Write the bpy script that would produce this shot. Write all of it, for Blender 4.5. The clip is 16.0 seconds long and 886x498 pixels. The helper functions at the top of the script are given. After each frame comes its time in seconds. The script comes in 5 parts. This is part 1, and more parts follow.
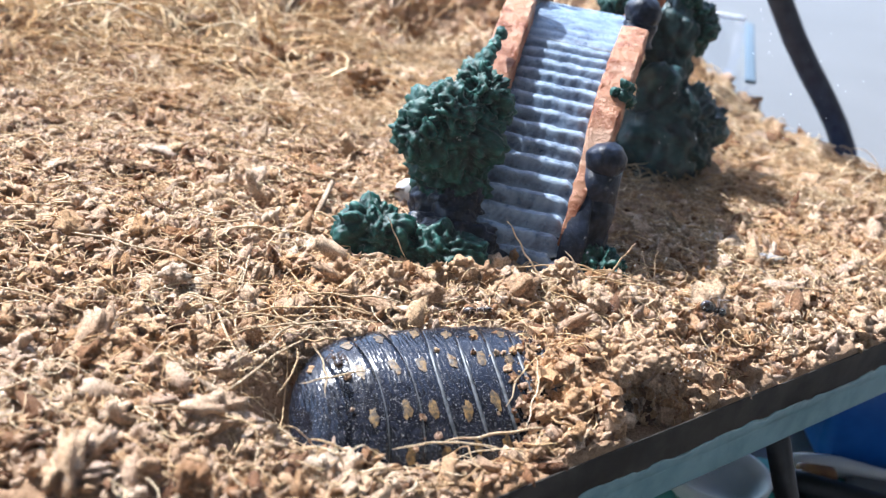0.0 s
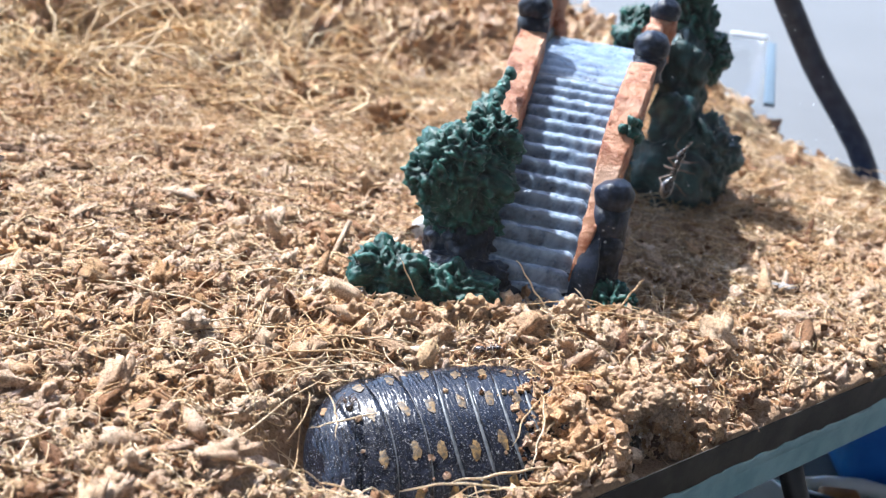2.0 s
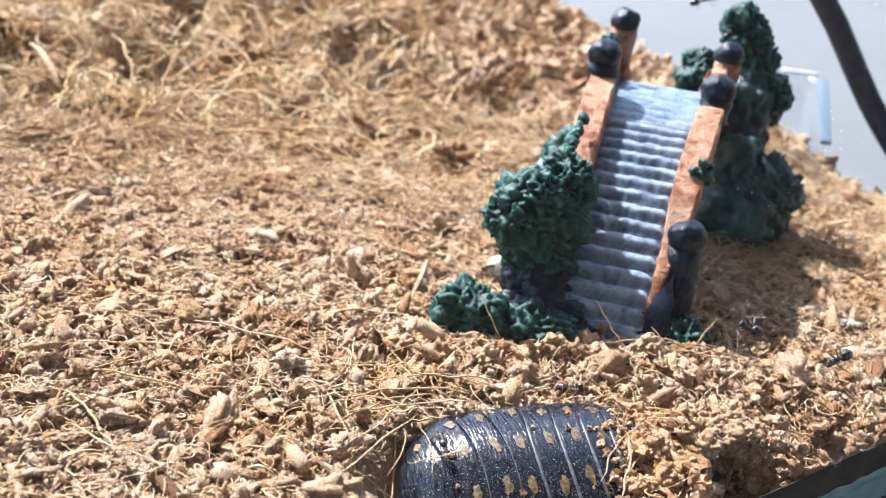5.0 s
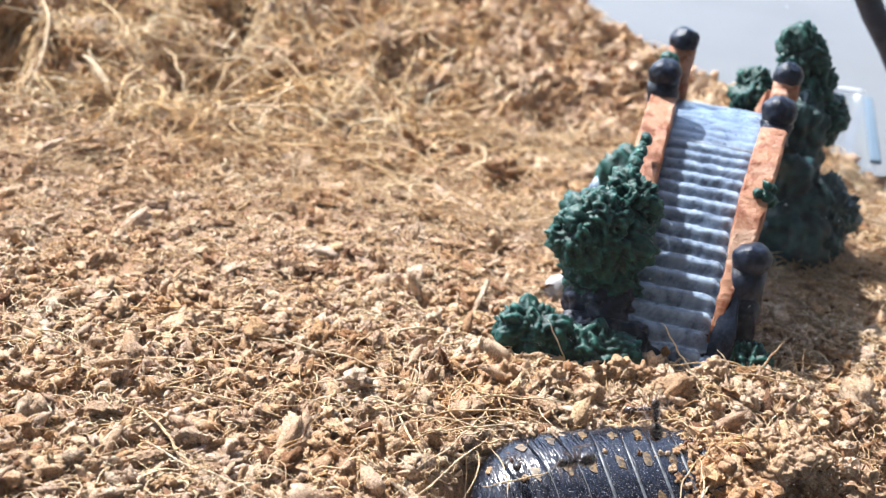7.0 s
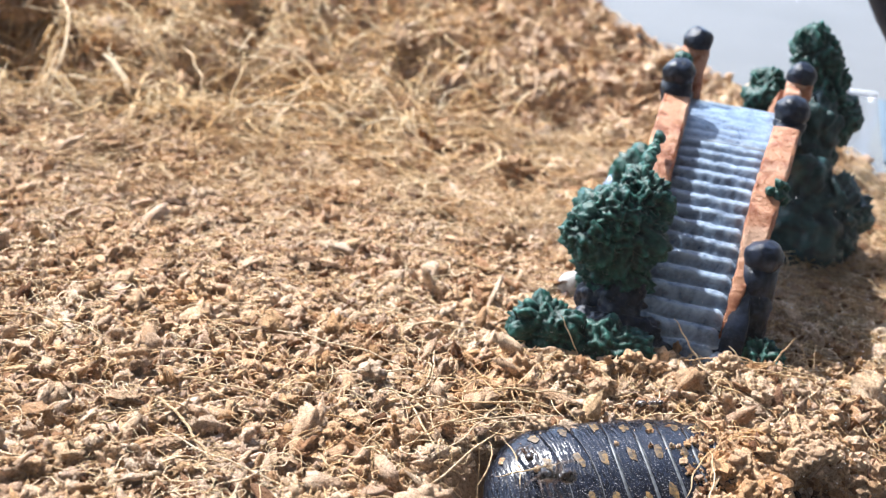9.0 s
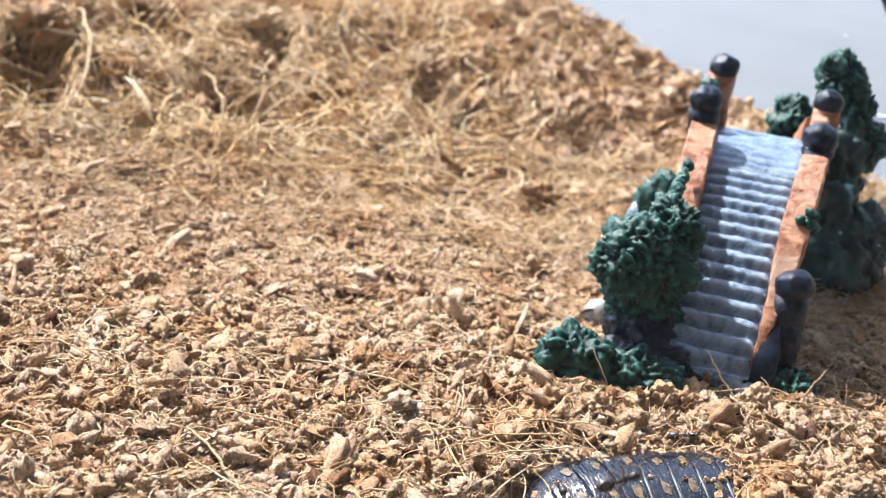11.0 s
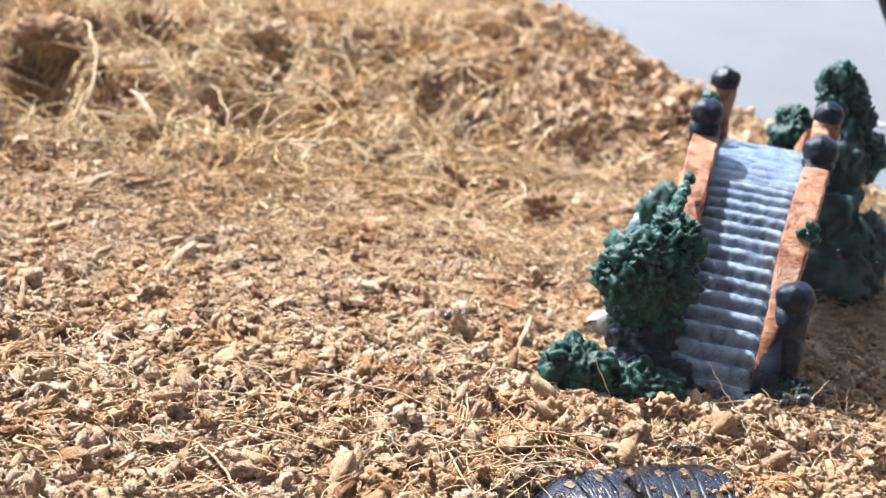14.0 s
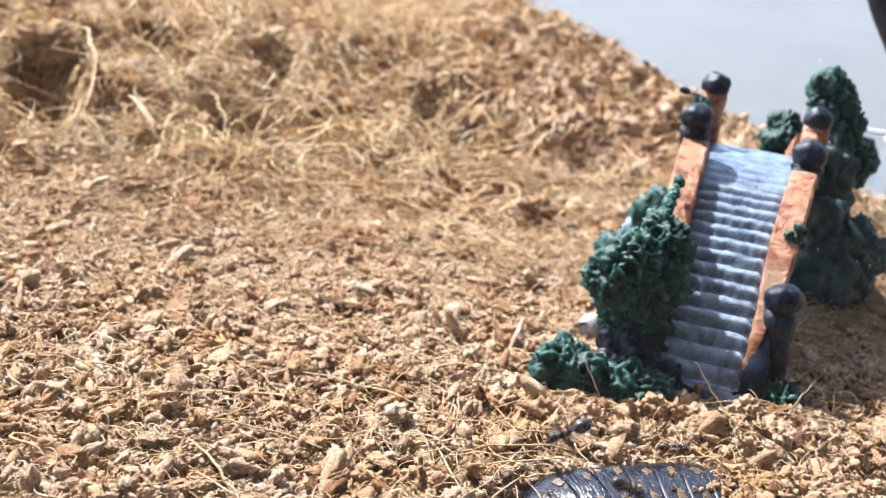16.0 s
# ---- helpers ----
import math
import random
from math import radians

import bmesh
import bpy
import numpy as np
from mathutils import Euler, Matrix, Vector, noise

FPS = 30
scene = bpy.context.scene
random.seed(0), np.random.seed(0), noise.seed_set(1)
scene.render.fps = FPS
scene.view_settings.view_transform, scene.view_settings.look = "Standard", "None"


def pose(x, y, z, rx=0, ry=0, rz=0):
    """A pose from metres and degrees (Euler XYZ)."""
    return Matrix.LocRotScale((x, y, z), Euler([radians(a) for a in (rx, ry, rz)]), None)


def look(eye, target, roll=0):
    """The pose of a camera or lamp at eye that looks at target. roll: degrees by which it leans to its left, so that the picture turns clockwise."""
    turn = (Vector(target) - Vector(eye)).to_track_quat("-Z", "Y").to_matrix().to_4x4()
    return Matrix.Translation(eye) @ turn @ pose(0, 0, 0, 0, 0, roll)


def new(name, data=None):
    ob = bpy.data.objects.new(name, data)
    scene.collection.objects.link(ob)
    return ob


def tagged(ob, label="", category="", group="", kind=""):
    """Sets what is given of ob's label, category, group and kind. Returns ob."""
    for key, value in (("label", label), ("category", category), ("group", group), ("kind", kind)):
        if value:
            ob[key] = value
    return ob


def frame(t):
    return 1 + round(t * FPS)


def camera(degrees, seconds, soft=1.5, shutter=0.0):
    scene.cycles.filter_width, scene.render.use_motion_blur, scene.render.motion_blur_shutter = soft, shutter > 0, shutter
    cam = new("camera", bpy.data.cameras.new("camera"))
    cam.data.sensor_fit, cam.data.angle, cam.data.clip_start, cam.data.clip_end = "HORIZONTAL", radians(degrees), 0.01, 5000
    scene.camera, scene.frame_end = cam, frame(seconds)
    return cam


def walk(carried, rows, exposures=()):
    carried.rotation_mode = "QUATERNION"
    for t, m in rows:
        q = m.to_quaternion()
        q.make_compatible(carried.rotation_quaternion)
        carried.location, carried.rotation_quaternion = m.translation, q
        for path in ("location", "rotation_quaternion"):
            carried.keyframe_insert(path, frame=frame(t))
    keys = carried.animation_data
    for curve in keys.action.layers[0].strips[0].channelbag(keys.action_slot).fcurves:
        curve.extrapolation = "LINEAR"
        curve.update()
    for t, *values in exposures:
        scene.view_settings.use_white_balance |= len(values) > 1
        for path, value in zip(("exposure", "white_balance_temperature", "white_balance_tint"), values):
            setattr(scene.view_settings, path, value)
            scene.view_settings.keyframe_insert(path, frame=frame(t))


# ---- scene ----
cam = camera(42.0, 16.0, soft=1.15)
cam.data.dof.use_dof = True
cam.data.dof.focus_distance = 0.172
cam.data.dof.aperture_fstop = 33.0
# seconds, eye and target in metres, roll in degrees
PATH = [
    (0, (0.00419, -0.00053, 0.07713), (0.01338, 0.18299, -0.00183), 9.578),
    (0.5, (0.00527, -0.00227, 0.08005), (0.01286, 0.18141, 0.00129), 8.731),
    (1, (0.00807, -0.00302, 0.08152), (0.01204, 0.18081, 0.00284), 7.952),
    (1.5, (0.00709, -0.00257, 0.08199), (0.00999, 0.18146, 0.00373), 7.897),
    (2, (0.00835, -0.00298, 0.08390), (0.00996, 0.18105, 0.00560), 7.547),
    (2.5, (0.00714, -0.00523, 0.08485), (0.00731, 0.17929, 0.00770), 7.145),
    (3, (0.00631, -0.00629, 0.08735), (0.00692, 0.17862, 0.01114), 7.130),
    (5.5, (-0.00181, -0.00946, 0.08735), (-0.00773, 0.17621, 0.01327), 6.678),
    (6, (-0.00435, -0.00848, 0.08810), (-0.01079, 0.17686, 0.01322), 6.945),
    (6.5, (-0.00751, -0.00927, 0.08841), (-0.01411, 0.17659, 0.01484), 7.200),
    (7, (-0.00811, -0.00902, 0.08835), (-0.01590, 0.17690, 0.01506), 6.880),
    (7.5, (-0.00787, -0.01114, 0.09118), (-0.01724, 0.17466, 0.01775), 6.803),
    (8, (-0.00741, -0.01138, 0.09133), (-0.01716, 0.17443, 0.01797), 6.748),
    (8.5, (-0.00817, -0.01229, 0.08909), (-0.01845, 0.17380, 0.01654), 6.855),
    (9, (-0.00782, -0.01176, 0.08764), (-0.01818, 0.17424, 0.01486), 6.936),
    (11.5, (-0.01249, -0.01022, 0.08848), (-0.02450, 0.17684, 0.01874), 7.047),
    (12, (-0.01213, -0.01036, 0.08845), (-0.02405, 0.17667, 0.01860), 7.102),
    (12.5, (-0.01239, -0.01132, 0.08897), (-0.02414, 0.17553, 0.01862), 7.147),
    (13, (-0.01156, -0.01144, 0.08960), (-0.02323, 0.17550, 0.01948), 7.218),
    (13.5, (-0.01142, -0.01136, 0.08974), (-0.02318, 0.17566, 0.01986), 6.807),
    (14, (-0.01220, -0.01174, 0.09059), (-0.02468, 0.17542, 0.02121), 6.789),
    (14.5, (-0.01343, -0.01297, 0.09040), (-0.02695, 0.17440, 0.02176), 6.689),
    (15, (-0.01273, -0.01310, 0.09145), (-0.02493, 0.17456, 0.02338), 6.955),
    (15.5, (-0.01156, -0.01325, 0.09093), (-0.02418, 0.17423, 0.02244), 6.846),
    (16, (-0.01024, -0.01436, 0.09067), (-0.02317, 0.17324, 0.02255), 6.812),
]
walk(cam, [(t, look(eye, target, roll)) for t, eye, target, roll in PATH],
     [(0, 1.47, 5960, 10), (3, 1.47, 6080, 10), (5.5, 1.44, 6280, 10), (7, 1.4, 6320, 10), (16, 1.39, 6400, 10)])
scene.view_settings.exposure = 1.44

# ---- light ----
SUN_FROM = Vector((-0.54, 0.44, 0.93)).normalized()
world = bpy.data.worlds.new("sky")
scene.world = world
world.use_nodes = True
sky = world.node_tree.nodes.new("ShaderNodeTexSky")
sky.sky_type, sky.sun_disc = "NISHITA", False
sky.sun_elevation = math.asin(SUN_FROM.z)
sky.sun_rotation = math.atan2(SUN_FROM.x, SUN_FROM.y)
back = world.node_tree.nodes["Background"]
back.inputs["Strength"].default_value = 0.225
world.node_tree.links.new(sky.outputs[0], back.inputs[0])
sun = new("sun", bpy.data.lights.new("sun", "SUN"))
sun.data.energy, sun.data.angle, sun.data.color = 4.6, radians(1.2), (1.0, 0.975, 0.945)
sun.matrix_world = look(SUN_FROM, (0, 0, 0))


MM = 0.001


# ---- materials ----
def shader(name, rough=0.6, metal=0.0, spec=0.5):
    m = bpy.data.materials.new(name)
    m.use_nodes = True
    b = m.node_tree.nodes["Principled BSDF"]
    b.inputs["Roughness"].default_value = rough
    b.inputs["Metallic"].default_value = metal
    b.inputs["Specular IOR Level"].default_value = spec
    return m, m.node_tree.nodes, m.node_tree.links, b


def ramp(nodes, links, source, stops):
    r = nodes.new("ShaderNodeValToRGB")
    e = r.color_ramp.elements
    while len(e) < len(stops):
        e.new(0.5)
    for k, (p, c) in enumerate(stops):
        e[k].position, e[k].color = p, (*c, 1)
    links.new(source, r.inputs[0])
    return r.outputs[0]


def grain(nodes, links, scale, detail=4.0, rough=0.6, local=True):
    n = nodes.new("ShaderNodeTexNoise")
    n.inputs["Scale"].default_value, n.inputs["Detail"].default_value, n.inputs["Roughness"].default_value = scale, detail, rough
    g = nodes.new("ShaderNodeTexCoord" if local else "ShaderNodeNewGeometry")
    links.new(g.outputs["Object" if local else "Position"], n.inputs["Vector"])
    return n.outputs[0]


def mixed(nodes, links, fac, a, b, blend="MIX"):
    m = nodes.new("ShaderNodeMix")
    m.data_type, m.blend_type = "RGBA", blend
    for sock, v in ((m.inputs[0], fac), (m.inputs[6], a), (m.inputs[7], b)):
        if isinstance(v, (int, float)):
            sock.default_value = v
        elif isinstance(v, tuple):
            sock.default_value = (*v, 1)
        else:
            links.new(v, sock)
    return m.outputs[2]


def relief(nodes, links, bsdf, height, strength=0.3, distance=0.0002):
    b = nodes.new("ShaderNodeBump")
    b.inputs["Strength"].default_value, b.inputs["Distance"].default_value = strength, distance
    links.new(height, b.inputs["Height"])
    links.new(b.outputs[0], bsdf.inputs["Normal"])


def coir_material(name, stops, per="island", speck=0.56):
    m, n, l, b = shader(name, 0.85, spec=0.25)
    if per == "island":
        source = n.new("ShaderNodeNewGeometry").outputs["Random Per Island"]
    else:
        source = n.new("ShaderNodeObjectInfo").outputs["Random"]
    c = ramp(n, l, source, stops)
    fine = ramp(n, l, grain(n, l, 2300, 4, 0.75), [(0.33, (speck, speck * 0.82, speck * 0.68)), (0.48, (1.0, 0.98, 0.95)), (0.66, (1.28, 1.25, 1.2))])
    patch = ramp(n, l, grain(n, l, 55, 3, local=False), [(0.3, (0.93, 0.78, 0.62)), (0.55, (1.0, 0.96, 0.93)), (0.75, (1.08, 1.08, 1.06))])
    l.new(mixed(n, l, 1.0, mixed(n, l, 1.0, c, fine, "MULTIPLY"), patch, "MULTIPLY"), b.inputs["Base Color"])
    relief(n, l, b, grain(n, l, 2100, 5, 0.75), 1.0, 0.0007)
    return m


def two_tone(name, a, b2, scale, rough=0.5, bump=0.4, spec=0.5, lo=0.4, hi=0.6, dist=0.0003, third=None):
    m, n, l, b = shader(name, rough, spec=spec)
    c = ramp(n, l, grain(n, l, scale, 5, 0.65), [(lo, a), (hi, b2)])
    if third:
        c = mixed(n, l, ramp(n, l, grain(n, l, scale * 0.31, 4), [(0.56, (0, 0, 0)), (0.66, (1, 1, 1))]), c, third)
    l.new(c, b.inputs["Base Color"])
    relief(n, l, b, grain(n, l, scale * 2.2, 5, 0.7), bump, dist)
    return m


CRUMB = coir_material("coir_crumb", [(0.0, (0.146, 0.0745, 0.0427)), (0.1, (0.33, 0.19, 0.105)), (0.22, (0.528, 0.355, 0.208)), (0.36, (0.494, 0.378, 0.305)), (0.5, (0.628, 0.447, 0.28)), (0.64, (0.595, 0.469, 0.378)), (0.78, (0.66, 0.5, 0.352)), (0.9, (0.58, 0.46, 0.36)), (1.0, (0.64, 0.52, 0.395))])
BED = coir_material("coir_bed", [(0.0, (0.42, 0.295, 0.2)), (1.0, (0.42, 0.295, 0.2))])
FIBRE = coir_material("coir_fibre", [(0.0, (0.54, 0.37, 0.205)), (0.5, (0.77, 0.6, 0.38)), (1.0, (0.88, 0.77, 0.57))], speck=0.8)
GOLD = coir_material("golden_fibre", [(0.0, (0.66, 0.46, 0.23)), (0.5, (0.9, 0.72, 0.45)), (1.0, (0.94, 0.85, 0.64))], speck=0.8)
FIBRE_ONE = coir_material("coir_fibre_single", [(0.0, (0.573, 0.43, 0.262)), (1.0, (0.783, 0.68, 0.512))], "object", speck=0.8)
CLUMP = coir_material("coir_clump", [(0.0, (0.4, 0.275, 0.18)), (1.0, (0.56, 0.415, 0.285))], "object")
CHIP = coir_material("bark_chip", [(0.0, (0.115, 0.07, 0.0436)), (1.0, (0.286, 0.17, 0.0872))], "object")


def foliage_material():
    """Green paint over dark resin, lips dry-brushed paler, pits darkened as painted shade."""
    m, n, l, b = shader("painted_foliage", 0.45, spec=0.3)
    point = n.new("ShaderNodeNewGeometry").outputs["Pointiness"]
    # low pointiness: the pits' own shade put into the colour
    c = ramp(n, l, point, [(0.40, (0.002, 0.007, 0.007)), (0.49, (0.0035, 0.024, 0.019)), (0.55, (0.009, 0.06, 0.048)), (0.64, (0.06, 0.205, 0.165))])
    c = mixed(n, l, ramp(n, l, grain(n, l, 210, 3), [(0.42, (0, 0, 0)), (0.68, (0.5, 0.5, 0.5))]), c, (0.005, 0.042, 0.031))
    c = mixed(n, l, ramp(n, l, grain(n, l, 900, 4), [(0.6, (0, 0, 0)), (0.72, (0.16, 0.16, 0.16))]), c, (0.07, 0.18, 0.15))
    l.new(c, b.inputs["Base Color"])
    relief(n, l, b, grain(n, l, 1300, 5, 0.7), 0.6, 0.0003)
    return m


def step_material():
    """Slate-blue paint, dry-brushed pale on the worn nosings; creases carry painted contact shade."""
    m, n, l, b = shader("painted_step", 0.3, spec=0.7)
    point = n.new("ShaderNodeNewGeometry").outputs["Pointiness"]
    # low pointiness: shade between the treads put into the colour
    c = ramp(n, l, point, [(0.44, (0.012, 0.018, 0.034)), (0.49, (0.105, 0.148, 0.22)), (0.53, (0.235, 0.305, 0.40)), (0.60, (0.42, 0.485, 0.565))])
    wear = ramp(n, l, grain(n, l, 330, 5, 0.65), [(0.36, (0.42, 0.45, 0.5)), (0.52, (1.0, 1.0, 1.0)), (0.7, (1.3, 1.28, 1.25))])
    c = mixed(n, l, 1.0, c, wear, "MULTIPLY")
    l.new(c, b.inputs["Base Color"])
    l.new(ramp(n, l, grain(n, l, 700, 4), [(0.3, (0.2, 0.2, 0.2)), (0.7, (0.46, 0.46, 0.46))]), b.inputs["Roughness"])
    relief(n, l, b, grain(n, l, 900, 5, 0.7), 0.5, 0.0003)
    return m


FOLIAGE = foliage_material()
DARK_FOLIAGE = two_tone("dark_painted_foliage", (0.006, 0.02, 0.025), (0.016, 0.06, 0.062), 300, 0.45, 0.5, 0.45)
ROCK = two_tone("painted_rock", (0.003, 0.005, 0.011), (0.012, 0.018, 0.035), 700, 0.33, 0.5, 0.25, third=(0.017, 0.024, 0.044), dist=0.0003)
STEP = step_material()
RAIL = two_tone("painted_rail", (0.20, 0.055, 0.016), (0.40, 0.19, 0.105), 260, 0.5, 1.0, 0.35, 0.42, 0.56, 0.0006, third=(0.49, 0.3, 0.2))


def roach_material():
    m, n, l, b = shader("roach_shell", 0.27, spec=0.45)
    c = ramp(n, l, grain(n, l, 900, 4), [(0.35, (0.003, 0.0035, 0.006)), (0.7, (0.014, 0.016, 0.026))])
    dust = ramp(n, l, grain(n, l, 4200, 2), [(0.62, (0, 0, 0)), (0.7, (0.7, 0.7, 0.7))])
    film = ramp(n, l, grain(n, l, 160, 4), [(0.45, (0, 0, 0)), (0.75, (0.07, 0.07, 0.07))])
    c = mixed(n, l, film, c, (0.05, 0.048, 0.05))
    l.new(mixed(n, l, dust, c, (0.34, 0.32, 0.31)), b.inputs["Base Color"])
    l.new(ramp(n, l, grain(n, l, 600, 4), [(0.3, (0.11, 0.11, 0.11)), (0.75, (0.3, 0.3, 0.3))]), b.inputs["Roughness"])
    w = n.new("ShaderNodeTexNoise")
    g = n.new("ShaderNodeTexCoord")
    mp = n.new("ShaderNodeMapping")
    mp.inputs["Scale"].default_value = (2600, 420, 420)
    l.new(g.outputs["Object"], mp.inputs["Vector"])
    l.new(mp.outputs[0], w.inputs["Vector"])
    w.inputs["Scale"].default_value = 1.0
    relief(n, l, b, w.outputs[0], 0.5, 0.0004)
    return m


SHELL = roach_material()
SPOT = two_tone("roach_spot", (0.03, 0.018, 0.007), (0.22, 0.125, 0.033), 1500, 0.45, 0.3, 0.5, 0.42, 0.64)
SEAM = two_tone("roach_seam", (0.03, 0.034, 0.038), (0.095, 0.1, 0.108), 900, 0.4, 0.2)
ANT = two_tone("ant_body", (0.012, 0.009, 0.008), (0.045, 0.028, 0.02), 1800, 0.25, 0.2, 0.6)
ANT_LEG = two_tone("ant_leg", (0.05, 0.026, 0.016), (0.11, 0.06, 0.035), 1800, 0.35, 0.2)
DESK = two_tone("grey_desk", (0.112, 0.111, 0.108), (0.128, 0.127, 0.124), 9, 0.6, 0.05, 0.3)
# for the added unseen walls; its tone sets how much fill they return
WALL = two_tone("unseen_wall", (0.17, 0.163, 0.155), (0.21, 0.2, 0.19), 3, 0.8, 0.1, 0.2)
CABLE = two_tone("black_cable", (0.018, 0.021, 0.03), (0.034, 0.039, 0.052), 300, 0.6, 0.1, 0.3)
PEBBLE = two_tone("white_pebble", (0.3, 0.285, 0.275), (0.44, 0.425, 0.41), 500, 0.4, 0.3)
TEAL = two_tone("glass_edge", (0.11, 0.225, 0.255), (0.17, 0.30, 0.335), 160, 0.3, 0.2)
BLUE = two_tone("blue_plastic", (0.015, 0.12, 0.46), (0.03, 0.17, 0.58), 60, 0.35, 0.05)
WHITE = two_tone("white_plastic", (0.78, 0.8, 0.82), (0.86, 0.88, 0.89), 40, 0.4, 0.05)
BLACK = two_tone("black_plastic", (0.006, 0.007, 0.008), (0.016, 0.017, 0.02), 200, 0.4, 0.1)
# near-black; at the tank front it paints the shade on the bedding's cut face
DARK_STRIP = two_tone("dark_strip", (0.022, 0.019, 0.017), (0.05, 0.043, 0.037), 130, 0.55, 0.1, 0.12)
GREEN = two_tone("green_plastic", (0.02, 0.2, 0.19), (0.05, 0.31, 0.28), 60, 0.4, 0.05)
WOOD = two_tone("brown_wood", (0.2, 0.09, 0.03), (0.34, 0.17, 0.06), 90, 0.5, 0.2)
TRAY = two_tone("clear_tray", (0.135, 0.14, 0.145), (0.155, 0.16, 0.165), 20, 0.6, 0.02, 0.2)
PALE = two_tone("pale_blue_plastic", (0.076, 0.108, 0.138), (0.087, 0.12, 0.151), 50, 0.6, 0.03, 0.15)


def glass_material(name, tint, film, shine):
    """Clear glass with a weak reflection and a thin uneven film of dust."""
    m = bpy.data.materials.new(name)
    m.use_nodes = True
    n, l = m.node_tree.nodes, m.node_tree.links
    clear, gloss, mix, dust, over = (n.new("ShaderNode" + k) for k in ("BsdfTransparent", "BsdfGlossy", "MixShader", "BsdfTranslucent", "MixShader"))
    clear.inputs[0].default_value = (*tint, 1)
    gloss.inputs["Roughness"].default_value = 0.05
    dust.inputs[0].default_value = (0.75, 0.78, 0.82, 1)
    mix.inputs[0].default_value = shine
    l.new(clear.outputs[0], mix.inputs[1])
    l.new(gloss.outputs[0], mix.inputs[2])
    l.new(ramp(n, l, grain(n, l, 55, 5, 0.6), [(0.35, (film * 0.3,) * 3), (0.6, (film,) * 3), (0.75, (film * 2.2,) * 3)]), over.inputs[0])
    l.new(mix.outputs[0], over.inputs[1])
    l.new(dust.outputs[0], over.inputs[2])
    l.new(over.outputs[0], n["Material Output"].inputs[0])
    return m


GLASS = glass_material("tank_glass", (0.992, 0.995, 0.995), 0.0007, 0.005)
CLEAR = glass_material("clear_plastic", (0.95, 0.965, 0.98), 0.012, 0.05)
# ---- mesh helpers (all in millimetres) ----
def part(name, bm, material, parent=None, label="", smooth=True):
    me = bpy.data.meshes.new(name)
    bmesh.ops.scale(bm, vec=(MM, MM, MM), verts=bm.verts)
    bm.to_mesh(me)
    bm.free()
    me.materials.append(material)
    if smooth:
        me.shade_smooth()
    ob = new(name, me)
    ob.parent = parent
    if label:
        tagged(ob, label)
    return ob


def base(name, x, y, z, rz=0.0):
    ob = new(name)
    ob.empty_display_size = 0.005
    ob.matrix_world = pose(x * MM, y * MM, z * MM, 0, 0, rz)
    return ob


def box(bm, lo, hi, bevel=0.0, seg=2, m=None):
    g = bmesh.ops.create_cube(bm, size=1)["verts"]
    for v in g:
        v.co = Vector([lo[k] + (v.co[k] + 0.5) * (hi[k] - lo[k]) for k in range(3)])
    if bevel:
        es = list({e for v in g for e in v.link_edges})
        g = bmesh.ops.bevel(bm, geom=es, offset=bevel, segments=seg, affect="EDGES", profile=0.5)["verts"]
    if m:
        bmesh.ops.transform(bm, matrix=m, verts=list(set(g)))
    return g


def tube(bm, pts, radii, sides=8, cap=True):
    rings = []
    n = len(pts)
    pts = [Vector(p) for p in pts]
    up = Vector((0.13, 0.21, 0.97))
    for k, p in enumerate(pts):
        t = (pts[min(k + 1, n - 1)] - pts[max(k - 1, 0)]).normalized()
        a = t.cross(up)
        if a.length < 1e-3:
            a = t.cross(Vector((1, 0, 0)))
        a.normalize()
        b = t.cross(a)
        r = radii[k] if isinstance(radii, (list, tuple)) else radii
        rings.append([bm.verts.new(p + r * (math.cos(2 * math.pi * j / sides) * a + math.sin(2 * math.pi * j / sides) * b)) for j in range(sides)])
    for k in range(n - 1):
        for j in range(sides):
            bm.faces.new((rings[k][j], rings[k][(j + 1) % sides], rings[k + 1][(j + 1) % sides], rings[k + 1][j]))
    if cap:
        bm.faces.new(rings[0][::-1])
        bm.faces.new(rings[-1])


def lump(bm, c, r, sub=3, amp=0.12, scale=0.35, seed=0.0, m=None):
    """An uneven rounded body: an icosphere pushed in and out by smooth noise."""
    g = bmesh.ops.create_icosphere(bm, subdivisions=sub, radius=1)["verts"]
    for v in g:
        d = v.co.copy()
        p = Vector((d.x * r[0], d.y * r[1], d.z * r[2]))
        k = 1 + amp * noise.fractal(p * scale + Vector((seed, seed * 1.7, -seed)), 0.9, 2.1, 4)
        v.co = p * k
        if m:
            v.co = m @ v.co
        v.co += Vector(c)
    return g


